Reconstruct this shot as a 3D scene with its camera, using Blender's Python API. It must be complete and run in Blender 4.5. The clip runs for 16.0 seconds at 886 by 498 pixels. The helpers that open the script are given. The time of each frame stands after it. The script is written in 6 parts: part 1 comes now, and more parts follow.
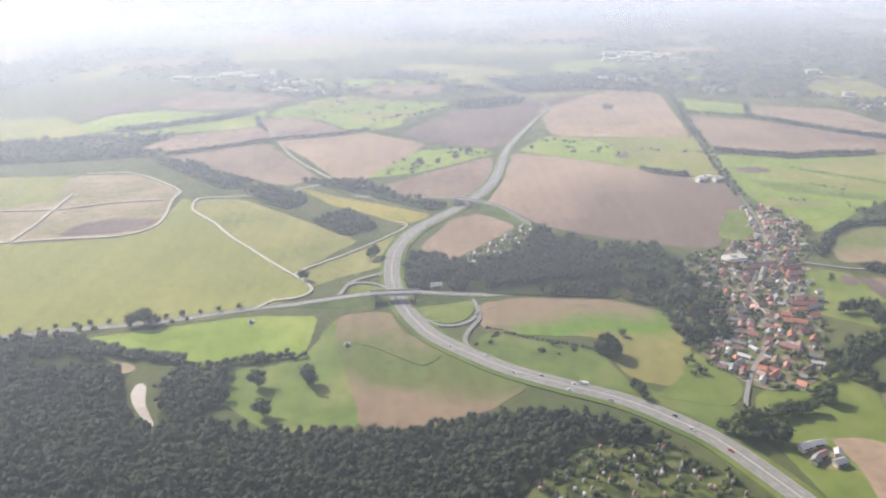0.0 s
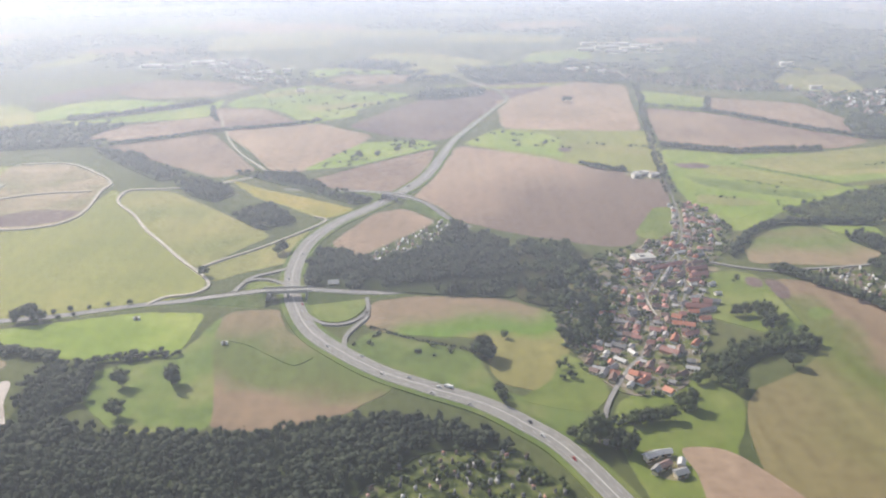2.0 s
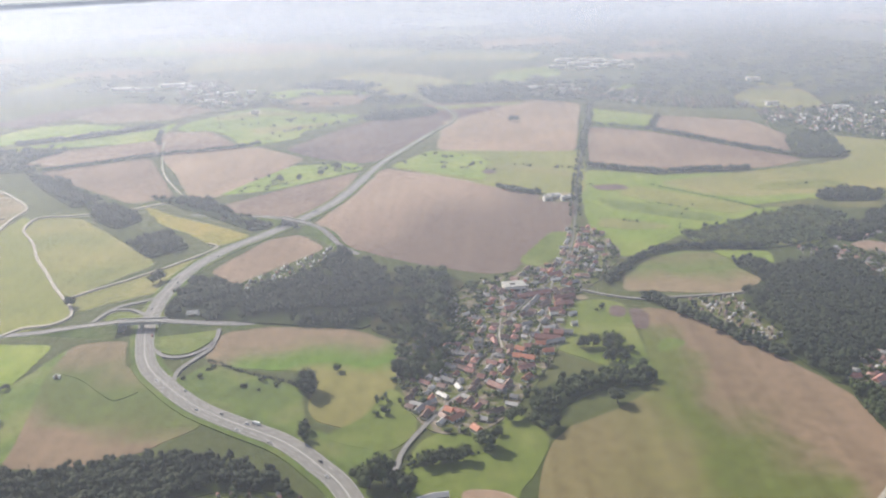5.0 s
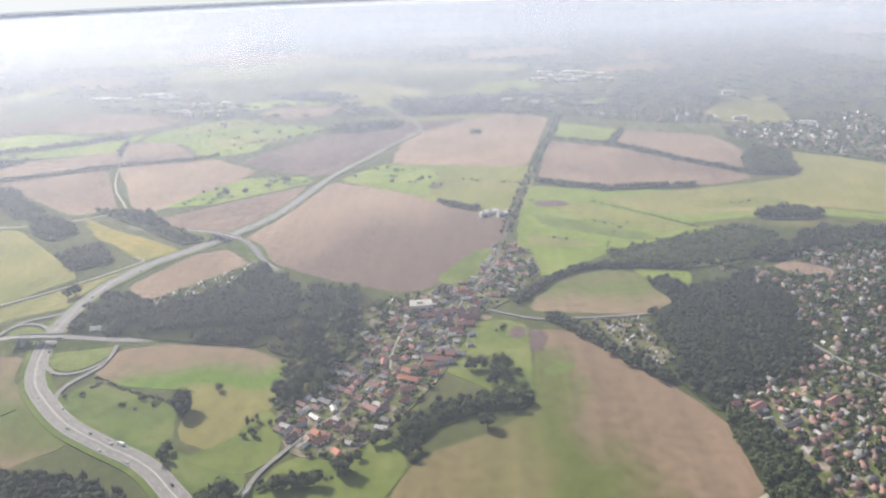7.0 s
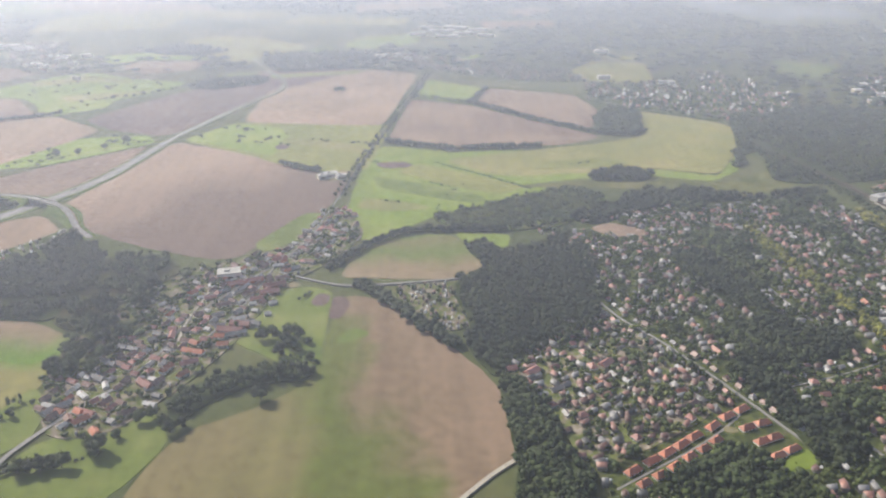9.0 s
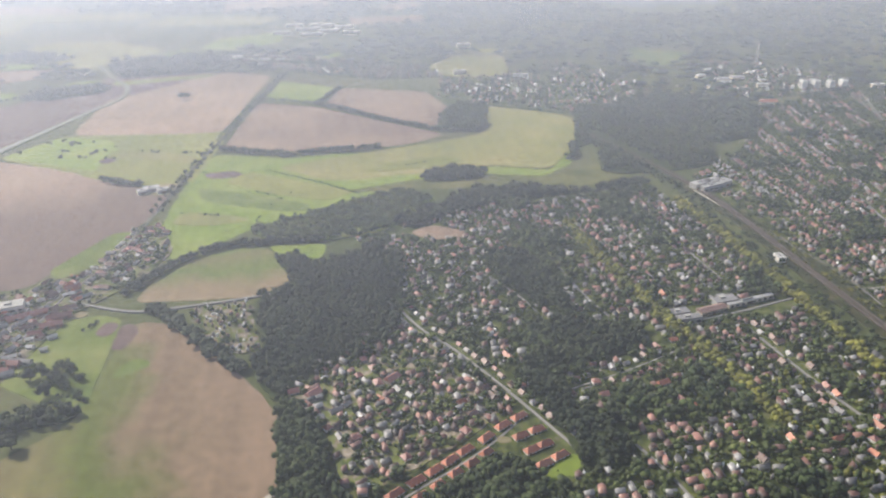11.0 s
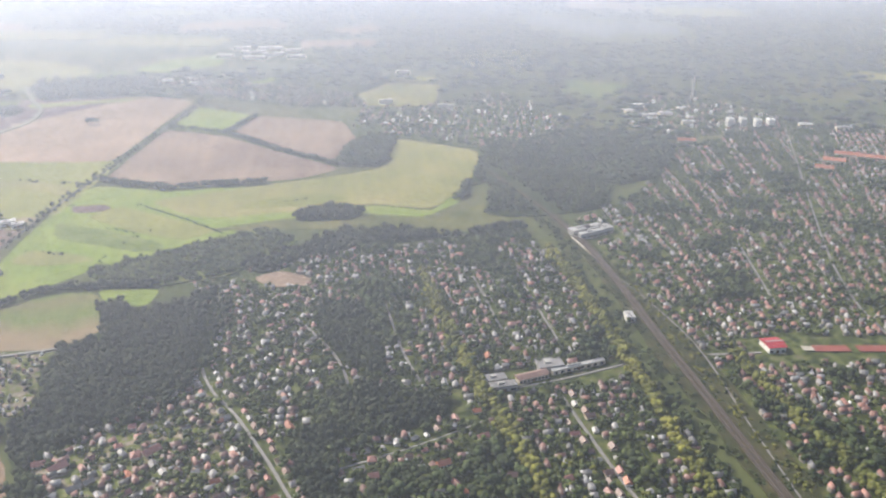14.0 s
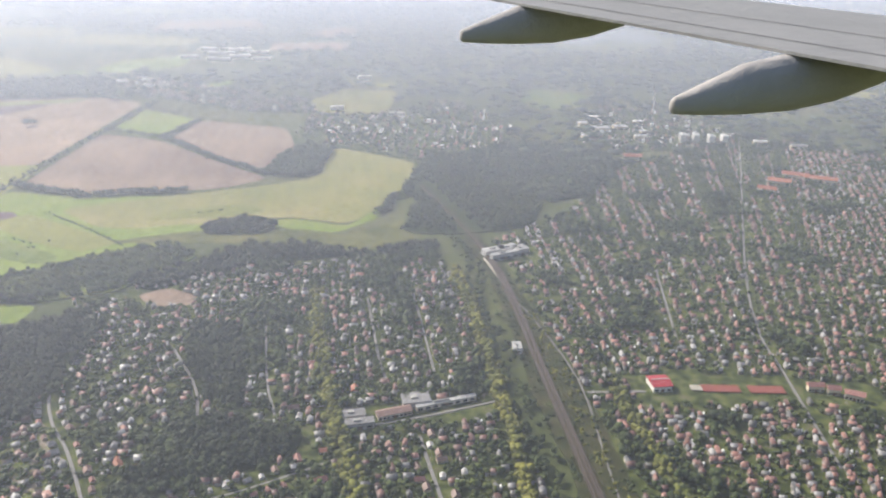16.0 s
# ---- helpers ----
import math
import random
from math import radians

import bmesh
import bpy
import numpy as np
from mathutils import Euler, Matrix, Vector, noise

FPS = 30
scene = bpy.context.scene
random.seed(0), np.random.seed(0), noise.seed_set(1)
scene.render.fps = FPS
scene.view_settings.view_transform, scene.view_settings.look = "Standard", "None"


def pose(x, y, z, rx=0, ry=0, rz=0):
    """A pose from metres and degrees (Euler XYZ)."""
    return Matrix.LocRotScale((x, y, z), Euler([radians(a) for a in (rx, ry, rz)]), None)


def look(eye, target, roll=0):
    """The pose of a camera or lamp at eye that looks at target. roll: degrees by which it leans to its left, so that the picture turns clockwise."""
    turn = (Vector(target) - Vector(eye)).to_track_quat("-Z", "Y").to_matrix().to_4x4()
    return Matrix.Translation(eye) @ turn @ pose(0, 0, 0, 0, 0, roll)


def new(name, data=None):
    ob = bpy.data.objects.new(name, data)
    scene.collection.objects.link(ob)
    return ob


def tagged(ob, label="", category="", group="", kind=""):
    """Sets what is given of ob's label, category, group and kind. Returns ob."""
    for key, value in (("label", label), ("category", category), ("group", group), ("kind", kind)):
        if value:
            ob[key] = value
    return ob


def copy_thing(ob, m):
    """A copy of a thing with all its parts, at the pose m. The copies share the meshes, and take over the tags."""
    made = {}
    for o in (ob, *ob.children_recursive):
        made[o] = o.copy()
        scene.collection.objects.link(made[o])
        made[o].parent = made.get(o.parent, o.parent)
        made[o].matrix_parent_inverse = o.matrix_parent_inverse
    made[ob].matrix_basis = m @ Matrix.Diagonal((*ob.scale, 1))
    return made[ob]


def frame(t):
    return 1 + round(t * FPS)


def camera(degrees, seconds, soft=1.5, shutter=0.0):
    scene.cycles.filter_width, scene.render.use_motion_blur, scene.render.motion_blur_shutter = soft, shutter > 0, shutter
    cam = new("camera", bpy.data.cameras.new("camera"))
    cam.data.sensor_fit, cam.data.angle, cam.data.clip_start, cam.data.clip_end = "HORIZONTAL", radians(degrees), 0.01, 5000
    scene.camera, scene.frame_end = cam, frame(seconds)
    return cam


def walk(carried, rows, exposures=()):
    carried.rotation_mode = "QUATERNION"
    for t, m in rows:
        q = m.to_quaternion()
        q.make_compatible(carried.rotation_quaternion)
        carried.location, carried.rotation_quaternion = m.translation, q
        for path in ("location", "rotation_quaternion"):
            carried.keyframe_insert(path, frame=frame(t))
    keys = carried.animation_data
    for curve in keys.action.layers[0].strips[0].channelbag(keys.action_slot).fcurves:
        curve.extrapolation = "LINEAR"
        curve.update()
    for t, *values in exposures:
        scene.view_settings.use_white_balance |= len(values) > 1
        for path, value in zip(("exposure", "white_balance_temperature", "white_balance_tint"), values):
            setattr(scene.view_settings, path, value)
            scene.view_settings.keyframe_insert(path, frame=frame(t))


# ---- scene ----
cam = camera(59.8, 16.0, soft=2.0)
PATH = [
    (0, (-1.61, 0.69, 198.36), (-1.6168, 2.5546, 197.6418), -1.20),
    (0.5, (15.84, 2.78, 198.89), (15.8574, 4.6478, 198.1734), 0.32),
    (1, (33.25, 4.84, 199.43), (33.2700, 6.7151, 198.7423), 0.00),
    (1.5, (50.63, 6.88, 199.99), (50.6369, 8.7453, 199.2741), 0.33),
    (2, (67.98, 8.89, 200.58), (67.9490, 10.7476, 199.8308), -0.92),
    (2.5, (85.31, 10.90, 201.18), (85.2542, 12.7688, 200.4621), -0.56),
    (3, (102.62, 12.90, 201.81), (102.5253, 14.7691, 201.1036), -1.88),
    (3.5, (119.91, 14.91, 202.45), (119.8563, 16.7869, 201.7653), -0.50),
    (4, (137.20, 16.91, 203.11), (137.1311, 18.7763, 202.3920), -1.15),
    (6.5, (223.74, 27.29, 206.71), (223.6167, 29.1575, 206.0147), -1.86),
    (7, (241.11, 29.48, 207.49), (240.9698, 31.3500, 206.7987), -1.94),
    (7.5, (258.51, 31.72, 208.29), (258.3555, 33.5580, 207.5274), -3.58),
    (8, (275.95, 34.01, 209.10), (275.9041, 35.8498, 208.3099), -2.75),
    (8.5, (293.43, 36.38, 209.94), (293.4561, 38.2154, 209.1491), -1.30),
    (9, (310.96, 38.81, 210.80), (311.0241, 40.6382, 209.9955), -0.17),
    (9.5, (328.55, 41.32, 211.68), (328.6684, 43.1402, 210.8522), -0.71),
    (10, (346.19, 43.91, 212.57), (346.4725, 45.7164, 211.7551), -0.86),
    (12.5, (435.51, 58.35, 217.34), (435.7537, 60.1502, 216.4958), -0.51),
    (13, (453.62, 61.58, 218.35), (453.8580, 63.3781, 217.5085), 0.13),
    (13.5, (471.85, 64.93, 219.38), (472.1083, 66.7296, 218.5388), 0.47),
    (14, (490.17, 68.42, 220.43), (490.4460, 70.2443, 219.6478), 0.22),
    (14.5, (508.61, 72.06, 221.50), (508.8724, 73.9050, 220.7822), 0.01),
    (15, (527.16, 75.83, 222.59), (527.4058, 77.6711, 221.8386), -0.13),
    (15.5, (545.83, 79.76, 223.70), (546.0906, 81.6125, 222.9943), 1.26),
    (16, (564.63, 83.86, 224.83), (564.8929, 85.6802, 224.0539), 1.38),
]
walk(cam, [(t, look(eye, target, roll)) for t, eye, target, roll in PATH], exposures=[(0.0, 0.12), (1.0, 0.14), (2.0, 0.04), (3.5, -0.12), (7.0, 0.0), (8.0, 0.02), (9.0, -0.12), (12.5, -0.06), (13.0, 0.0), (14.0, 0.06), (16.0, 0.0)])

# ---- world, sun ----
SUN_AZIMUTH, SUN_ELEVATION = -50.0, 38.0
world = bpy.data.worlds.new("sky")
scene.world = world
world.use_nodes = True
wn = world.node_tree.nodes
sky = wn.new("ShaderNodeTexSky")
sky.sky_type = "NISHITA"
sky.sun_disc = False
sky.sun_elevation, sky.sun_rotation = radians(SUN_ELEVATION), radians(SUN_AZIMUTH)
sky.air_density, sky.dust_density, sky.ozone_density = 1.0, 3.0, 1.0
wn["Background"].inputs["Strength"].default_value = 0.12
world.node_tree.links.new(sky.outputs[0], wn["Background"].inputs["Color"])

sun_data = bpy.data.lights.new("sun", "SUN")
sun_data.energy, sun_data.angle, sun_data.color = 4.8, radians(0.6), (1.0, 0.93, 0.82)
sun = new("sun", sun_data)
a, e = radians(SUN_AZIMUTH), radians(SUN_ELEVATION)
toward_sun = Vector((math.sin(a) * math.cos(e), math.cos(a) * math.cos(e), math.sin(e)))
sun.matrix_world = look(toward_sun * 1000, (0, 0, 0))


# ---- materials ----
def material(name, rough=0.9, metal=0.0, spec=0.3):
    m = bpy.data.materials.new(name)
    m.use_nodes = True
    p = m.node_tree.nodes["Principled BSDF"]
    p.inputs["Roughness"].default_value = rough
    p.inputs["Metallic"].default_value = metal
    p.inputs["Specular IOR Level"].default_value = spec
    return m, m.node_tree.nodes, m.node_tree.links, p


def ramp_node(nodes, stops):
    r = nodes.new("ShaderNodeValToRGB")
    while len(r.color_ramp.elements) < len(stops):
        r.color_ramp.elements.new(0.5)
    for el, (pos, col) in zip(r.color_ramp.elements, stops):
        el.position, el.color = pos, (*col, 1)
    return r


def noise_node(nodes, links, vector, scale, detail=4.0, rough=0.55, stretch=None, turn=0.0):
    n = nodes.new("ShaderNodeTexNoise")
    n.inputs["Scale"].default_value, n.inputs["Detail"].default_value, n.inputs["Roughness"].default_value = scale, detail, rough
    if stretch:
        mp = nodes.new("ShaderNodeMapping")
        mp.inputs["Scale"].default_value = stretch
        mp.inputs["Rotation"].default_value = (0, 0, radians(turn))
        links.new(vector, mp.inputs["Vector"])
        vector = mp.outputs[0]
    links.new(vector, n.inputs["Vector"])
    return n.outputs["Fac"]


def mix_colour(nodes, links, fac, one, two, blend="MIX"):
    m = nodes.new("ShaderNodeMix")
    m.data_type, m.blend_type = "RGBA", blend
    for sock, val in ((m.inputs[0], fac), (m.inputs[6], one), (m.inputs[7], two)):
        if isinstance(val, (int, float)):
            sock.default_value = val
        elif isinstance(val, tuple):
            sock.default_value = (*val, 1)
        else:
            links.new(val, sock)
    return m.outputs[2]


def land(name, broad, fine, drill=0.0, turn=0.0, size=0.012, vary=0.25, bump=0.4, across=None):
    """Open land: broad patches, fine mottle, drill lines, and a shade of its own for each piece."""
    m, nodes, links, p = material(name, 0.95, 0, 0.1)
    pos = nodes.new("ShaderNodeNewGeometry").outputs["Position"]
    info = nodes.new("ShaderNodeObjectInfo")
    shift = nodes.new("ShaderNodeVectorMath")
    shift.operation = "SCALE"
    links.new(info.outputs["Location"], shift.inputs[0])
    big = ramp_node(nodes, broad)
    patch = noise_node(nodes, links, pos, size, 5.0, 0.55)
    if across:
        # crops, or the great field's painted cloud shadow: change from one side to the other, with a ragged border
        ux, uy, start, end = across
        dot = nodes.new("ShaderNodeVectorMath")
        dot.operation = "DOT_PRODUCT"
        dot.inputs[1].default_value = (ux, uy, 0)
        links.new(pos, dot.inputs[0])
        run = nodes.new("ShaderNodeMapRange")
        run.clamp = False
        run.inputs["From Min"].default_value, run.inputs["From Max"].default_value = start, end
        links.new(dot.outputs["Value"], run.inputs["Value"])
        add = nodes.new("ShaderNodeMath")
        add.operation = "MULTIPLY_ADD"
        add.inputs[1].default_value = 0.7
        links.new(patch, add.inputs[0])
        less = nodes.new("ShaderNodeMath")
        less.operation = "SUBTRACT"
        less.inputs[1].default_value = 0.35
        links.new(run.outputs[0], less.inputs[0])
        links.new(less.outputs[0], add.inputs[2])
        patch = add.outputs[0]
    links.new(patch, big.inputs[0])
    small = ramp_node(nodes, fine)
    links.new(noise_node(nodes, links, pos, 0.16, 6.0, 0.7), small.inputs[0])
    col = mix_colour(nodes, links, 1.0, big.outputs[0], small.outputs[0], "MULTIPLY")
    if drill:
        lines = ramp_node(nodes, [(0.3, (1 - drill,) * 3), (0.7, (1 + drill,) * 3)])
        links.new(noise_node(nodes, links, pos, 1.0, 2.0, 0.5, (0.13, 0.005, 1), turn), lines.inputs[0])
        col = mix_colour(nodes, links, 1.0, col, lines.outputs[0], "MULTIPLY")
    own = nodes.new("ShaderNodeMapRange")
    own.inputs["To Min"].default_value, own.inputs["To Max"].default_value = 1 - vary, 1 + vary
    links.new(info.outputs["Random"], own.inputs["Value"])
    hsv = nodes.new("ShaderNodeHueSaturation")
    links.new(own.outputs[0], hsv.inputs["Value"])
    links.new(col, hsv.inputs["Color"])
    links.new(hsv.outputs[0], p.inputs["Base Color"])
    b = nodes.new("ShaderNodeBump")
    b.inputs["Strength"].default_value, b.inputs["Distance"].default_value = bump, 0.4
    links.new(noise_node(nodes, links, pos, 0.7, 4.0, 0.7), b.inputs["Height"])
    links.new(b.outputs[0], p.inputs["Normal"])
    return m


def surface(name, one, two, scale=0.4, rough=0.8, metal=0.0, vary=0.2, spec=0.3, island=False):
    """A built or grown surface: two tones mixed by noise, and a shade of its own for each object or island."""
    m, nodes, links, p = material(name, rough, metal, spec)
    pos = nodes.new("ShaderNodeNewGeometry")
    fac = noise_node(nodes, links, pos.outputs["Position"], scale, 5.0, 0.65)
    r = ramp_node(nodes, [(0.3, one), (0.7, two)])
    links.new(fac, r.inputs[0])
    own = nodes.new("ShaderNodeMapRange")
    own.inputs["To Min"].default_value, own.inputs["To Max"].default_value = 1 - vary, 1 + vary
    if island:
        links.new(pos.outputs["Random Per Island"], own.inputs["Value"])
    else:
        links.new(nodes.new("ShaderNodeObjectInfo").outputs["Random"], own.inputs["Value"])
    hsv = nodes.new("ShaderNodeHueSaturation")
    links.new(own.outputs[0], hsv.inputs["Value"])
    links.new(r.outputs[0], hsv.inputs["Color"])
    links.new(hsv.outputs[0], p.inputs["Base Color"])
    b = nodes.new("ShaderNodeBump")
    b.inputs["Strength"].default_value, b.inputs["Distance"].default_value = 0.3, 0.1
    links.new(noise_node(nodes, links, pos.outputs["Position"], scale * 6, 3.0, 0.6), b.inputs["Height"])
    links.new(b.outputs[0], p.inputs["Normal"])
    return m


GREY_FINE = [(0.3, (0.8, 0.8, 0.8)), (0.7, (1.15, 1.15, 1.15))]
LAND = {
    "base": land("rough_grass", [(0.3, (0.068, 0.086, 0.032)), (0.55, (0.108, 0.122, 0.045)), (0.75, (0.153, 0.144, 0.068))], GREY_FINE, size=0.006, vary=0.0),
    "meadow": land("meadow_grass", [(0.28, (0.15, 0.22, 0.03)), (0.5, (0.215, 0.28, 0.05)), (0.72, (0.30, 0.33, 0.085))], GREY_FINE, 0.06, 20, 0.014, 0.12),
    "rough": land("rough_meadow", [(0.3, (0.088, 0.129, 0.035)), (0.5, (0.140, 0.187, 0.047)), (0.72, (0.222, 0.222, 0.082))], GREY_FINE, 0.05, 40, 0.03, 0.15),
    "pasture": land("olive_pasture", [(0.3, (0.19, 0.21, 0.055)), (0.55, (0.25, 0.255, 0.07)), (0.75, (0.32, 0.295, 0.10))], GREY_FINE, 0.06, 70, 0.009, 0.06),
    "stubble": land("yellow_stubble", [(0.3, (0.20, 0.215, 0.065)), (0.55, (0.275, 0.262, 0.09)), (0.75, (0.335, 0.295, 0.12))], GREY_FINE, 0.08, 65, 0.014, 0.08),
    "ploughed": land("ploughed_soil", [(0.28, (0.17, 0.12, 0.095)), (0.5, (0.25, 0.18, 0.135)), (0.7, (0.34, 0.25, 0.18))], GREY_FINE, 0.09, 15, 0.008, 0.10),
    "soil_light": land("pale_harrowed_soil", [(0.3, (0.26, 0.185, 0.13)), (0.55, (0.33, 0.24, 0.17)), (0.75, (0.40, 0.30, 0.21))], GREY_FINE, 0.07, 25, 0.01, 0.08),
    "soil_dark": land("dark_ploughed_soil", [(0.3, (0.12, 0.09, 0.085)), (0.55, (0.17, 0.125, 0.11)), (0.75, (0.23, 0.17, 0.14))], GREY_FINE, 0.07, 5, 0.01, 0.08),
    "mixed": land("half_green_field", [(0.36, (0.11, 0.17, 0.035)), (0.46, (0.19, 0.20, 0.06)), (0.54, (0.28, 0.205, 0.12)), (0.7, (0.33, 0.24, 0.16))], GREY_FINE, 0.08, 30, 0.011, 0.05),
    "rolling": land("rolling_field", [(0.0, (0.211, 0.176, 0.082)), (0.28, (0.195, 0.176, 0.074)), (0.46, (0.133, 0.160, 0.039)), (0.56, (0.140, 0.156, 0.047)), (0.7, (0.226, 0.164, 0.105)), (1.0, (0.273, 0.195, 0.133))], GREY_FINE, 0.10, 10, 0.02, 0.03, across=(1.0, 0.25, 290, 430)),
    "curve": land("curve_field", [(0.0, (0.246, 0.176, 0.115)), (0.25, (0.254, 0.184, 0.119)), (0.45, (0.131, 0.152, 0.049)), (0.65, (0.123, 0.156, 0.045)), (0.88, (0.213, 0.176, 0.098)), (1.0, (0.230, 0.180, 0.107))], GREY_FINE, 0.08, 40, 0.02, 0.03, across=(0.25, 1.0, 290, 390)),
    "loop": land("junction_field", [(0.0, (0.216, 0.198, 0.068)), (0.42, (0.243, 0.225, 0.077)), (0.55, (0.126, 0.211, 0.032)), (0.66, (0.144, 0.211, 0.041)), (0.84, (0.234, 0.194, 0.108)), (1.0, (0.261, 0.194, 0.126))], GREY_FINE, 0.08, 75, 0.02, 0.03, across=(-0.2, 1.0, 310, 405)),
    # cloud shadow painted into the soil colour: dark on the near right, bright far left
    "great_cloud_shade": land("great_field_cloud_shade", [(0.0, (0.185, 0.135, 0.11)), (0.3, (0.20, 0.145, 0.115)), (0.55, (0.30, 0.215, 0.16)), (0.8, (0.36, 0.265, 0.195)), (1.0, (0.34, 0.245, 0.18))], GREY_FINE, 0.07, 15, 0.012, 0.02, across=(-0.7, 0.7, 250, 480)),
    "patchy": land("patchy_field", [(0.0, (0.29, 0.22, 0.14)), (0.3, (0.27, 0.21, 0.125)), (0.55, (0.15, 0.19, 0.05)), (0.8, (0.19, 0.18, 0.075)), (1.0, (0.15, 0.20, 0.05))], GREY_FINE, 0.07, 70, 0.02, 0.02, across=(0.0, 1.0, 468, 545)),
    "gold": land("golden_stubble", [(0.3, (0.26, 0.235, 0.05)), (0.55, (0.33, 0.28, 0.065)), (0.75, (0.38, 0.30, 0.09))], GREY_FINE, 0.07, 50, 0.02, 0.05),
    "paddock": land("paddock_grass", [(0.28, (0.11, 0.15, 0.03)), (0.5, (0.155, 0.195, 0.045)), (0.72, (0.22, 0.24, 0.075))], GREY_FINE, 0.06, 30, 0.03, 0.08),
    "chalk": land("bare_chalky_sand", [(0.3, (0.40, 0.35, 0.31)), (0.55, (0.52, 0.47, 0.43)), (0.75, (0.62, 0.57, 0.53))], GREY_FINE, 0.0, 0, 0.05, 0.05),
    "scrub": land("weedy_scrub", [(0.3, (0.035, 0.043, 0.017)), (0.5, (0.058, 0.062, 0.026)), (0.72, (0.10, 0.088, 0.044))], GREY_FINE, 0.0, 0, 0.06, 0.05),
    "marsh": land("marsh_grass", [(0.3, (0.09, 0.11, 0.035)), (0.55, (0.15, 0.155, 0.05)), (0.75, (0.22, 0.20, 0.08))], GREY_FINE, 0.0, 0, 0.03, 0.1),
    "sand": land("bare_sandy_ground", [(0.32, (0.20, 0.20, 0.09)), (0.5, (0.29, 0.24, 0.15)), (0.7, (0.38, 0.31, 0.21))], GREY_FINE, 0.0, 0, 0.02, 0.05),
    "garden": land("garden_ground", [(0.34, (0.030, 0.043, 0.013)), (0.48, (0.062, 0.078, 0.024)), (0.58, (0.120, 0.140, 0.040)), (0.66, (0.105, 0.100, 0.055)), (0.76, (0.17, 0.15, 0.10))], GREY_FINE, 0.0, 0, 0.16, 0.1),
    "village": land("village_ground", [(0.32, (0.07, 0.09, 0.028)), (0.42, (0.12, 0.145, 0.043)), (0.49, (0.17, 0.19, 0.06)), (0.54, (0.20, 0.17, 0.12)), (0.66, (0.33, 0.285, 0.23))], GREY_FINE, 0.0, 0, 0.16, 0.1),
    "woodfloor": land("woodland_floor", [(0.3, (0.03, 0.045, 0.015)), (0.7, (0.06, 0.075, 0.025))], GREY_FINE, 0.0, 0, 0.06, 0.1),
}
ASPHALT = surface("worn_asphalt", (0.215, 0.205, 0.195), (0.275, 0.265, 0.25), 0.25, 0.85, 0, 0.08)
GRAVEL = surface("pale_gravel", (0.36, 0.33, 0.27), (0.50, 0.46, 0.39), 0.5, 0.95, 0, 0.08)
BALLAST = surface("brown_track_ballast", (0.06, 0.048, 0.036), (0.105, 0.083, 0.06), 0.6, 0.95, 0, 0.05)
STEEL = surface("rail_steel", (0.25, 0.22, 0.2), (0.35, 0.33, 0.31), 2.0, 0.4, 0.9, 0.05)
PAINT_WHITE = surface("road_paint", (0.38, 0.38, 0.37), (0.5, 0.5, 0.48), 1.0, 0.6, 0, 0.05)
CONCRETE = surface("concrete", (0.36, 0.35, 0.33), (0.48, 0.47, 0.44), 0.6, 0.85, 0, 0.1)
WALLS = [surface("render_" + n, c1, c2, 0.5, 0.85, 0, 0.1) for n, c1, c2 in (
    ("white", (0.68, 0.66, 0.62), (0.80, 0.78, 0.74)), ("cream", (0.58, 0.50, 0.38), (0.70, 0.62, 0.48)),
    ("grey", (0.36, 0.35, 0.33), (0.48, 0.47, 0.45)), ("brick", (0.30, 0.13, 0.085), (0.38, 0.19, 0.13)))]
ROOFS = {n: surface("roof_" + n, c1, c2, 0.8, 0.5, 0, 0.25, 0.5) for n, c1, c2 in (
    ("orange", (0.42, 0.15, 0.09), (0.54, 0.235, 0.15)), ("red", (0.34, 0.155, 0.13), (0.46, 0.235, 0.20)),
    ("brown", (0.18, 0.115, 0.095), (0.29, 0.185, 0.155)), ("white", (0.66, 0.66, 0.64), (0.82, 0.82, 0.80)), ("grey", (0.18, 0.175, 0.175), (0.31, 0.30, 0.295)),
    ("pale", (0.34, 0.335, 0.33), (0.52, 0.51, 0.50)), ("terracotta", (0.50, 0.18, 0.115), (0.60, 0.26, 0.17)))}
MIXED_ROOF = surface("scattered_roofs", (0.11, 0.08, 0.075), (0.33, 0.16, 0.12), 0.15, 0.5, 0, 0.7, 0.6, island=True)
RED_MIXED_ROOF = surface("scattered_red_roofs", (0.13, 0.085, 0.075), (0.36, 0.175, 0.135), 0.12, 0.5, 0, 0.5, 0.6, island=True)
PALE_ROOF = surface("pale_scattered_roofs", (0.13, 0.128, 0.128), (0.34, 0.335, 0.325), 0.15, 0.45, 0, 0.75, 0.6, island=True)
HOUSE_WALLS = surface("scattered_walls", (0.15, 0.135, 0.12), (0.36, 0.33, 0.30), 0.04, 0.85, 0, 0.25, island=True)
GLASS = surface("dark_window_glass", (0.03, 0.035, 0.04), (0.06, 0.065, 0.07), 1.0, 0.08, 0, 0.1, 0.6)
TIMBER = surface("painted_timber", (0.16, 0.10, 0.06), (0.26, 0.17, 0.10), 1.5, 0.7, 0, 0.2)
RED_METAL = surface("red_metal_roof", (0.40, 0.045, 0.055), (0.48, 0.07, 0.08), 0.5, 0.5, 0, 0.05)
COURT = surface("red_court", (0.24, 0.07, 0.055), (0.32, 0.11, 0.085), 0.3, 0.9, 0, 0.1)
BARK = surface("bark", (0.07, 0.05, 0.035), (0.13, 0.10, 0.07), 3.0, 0.95, 0, 0.1)


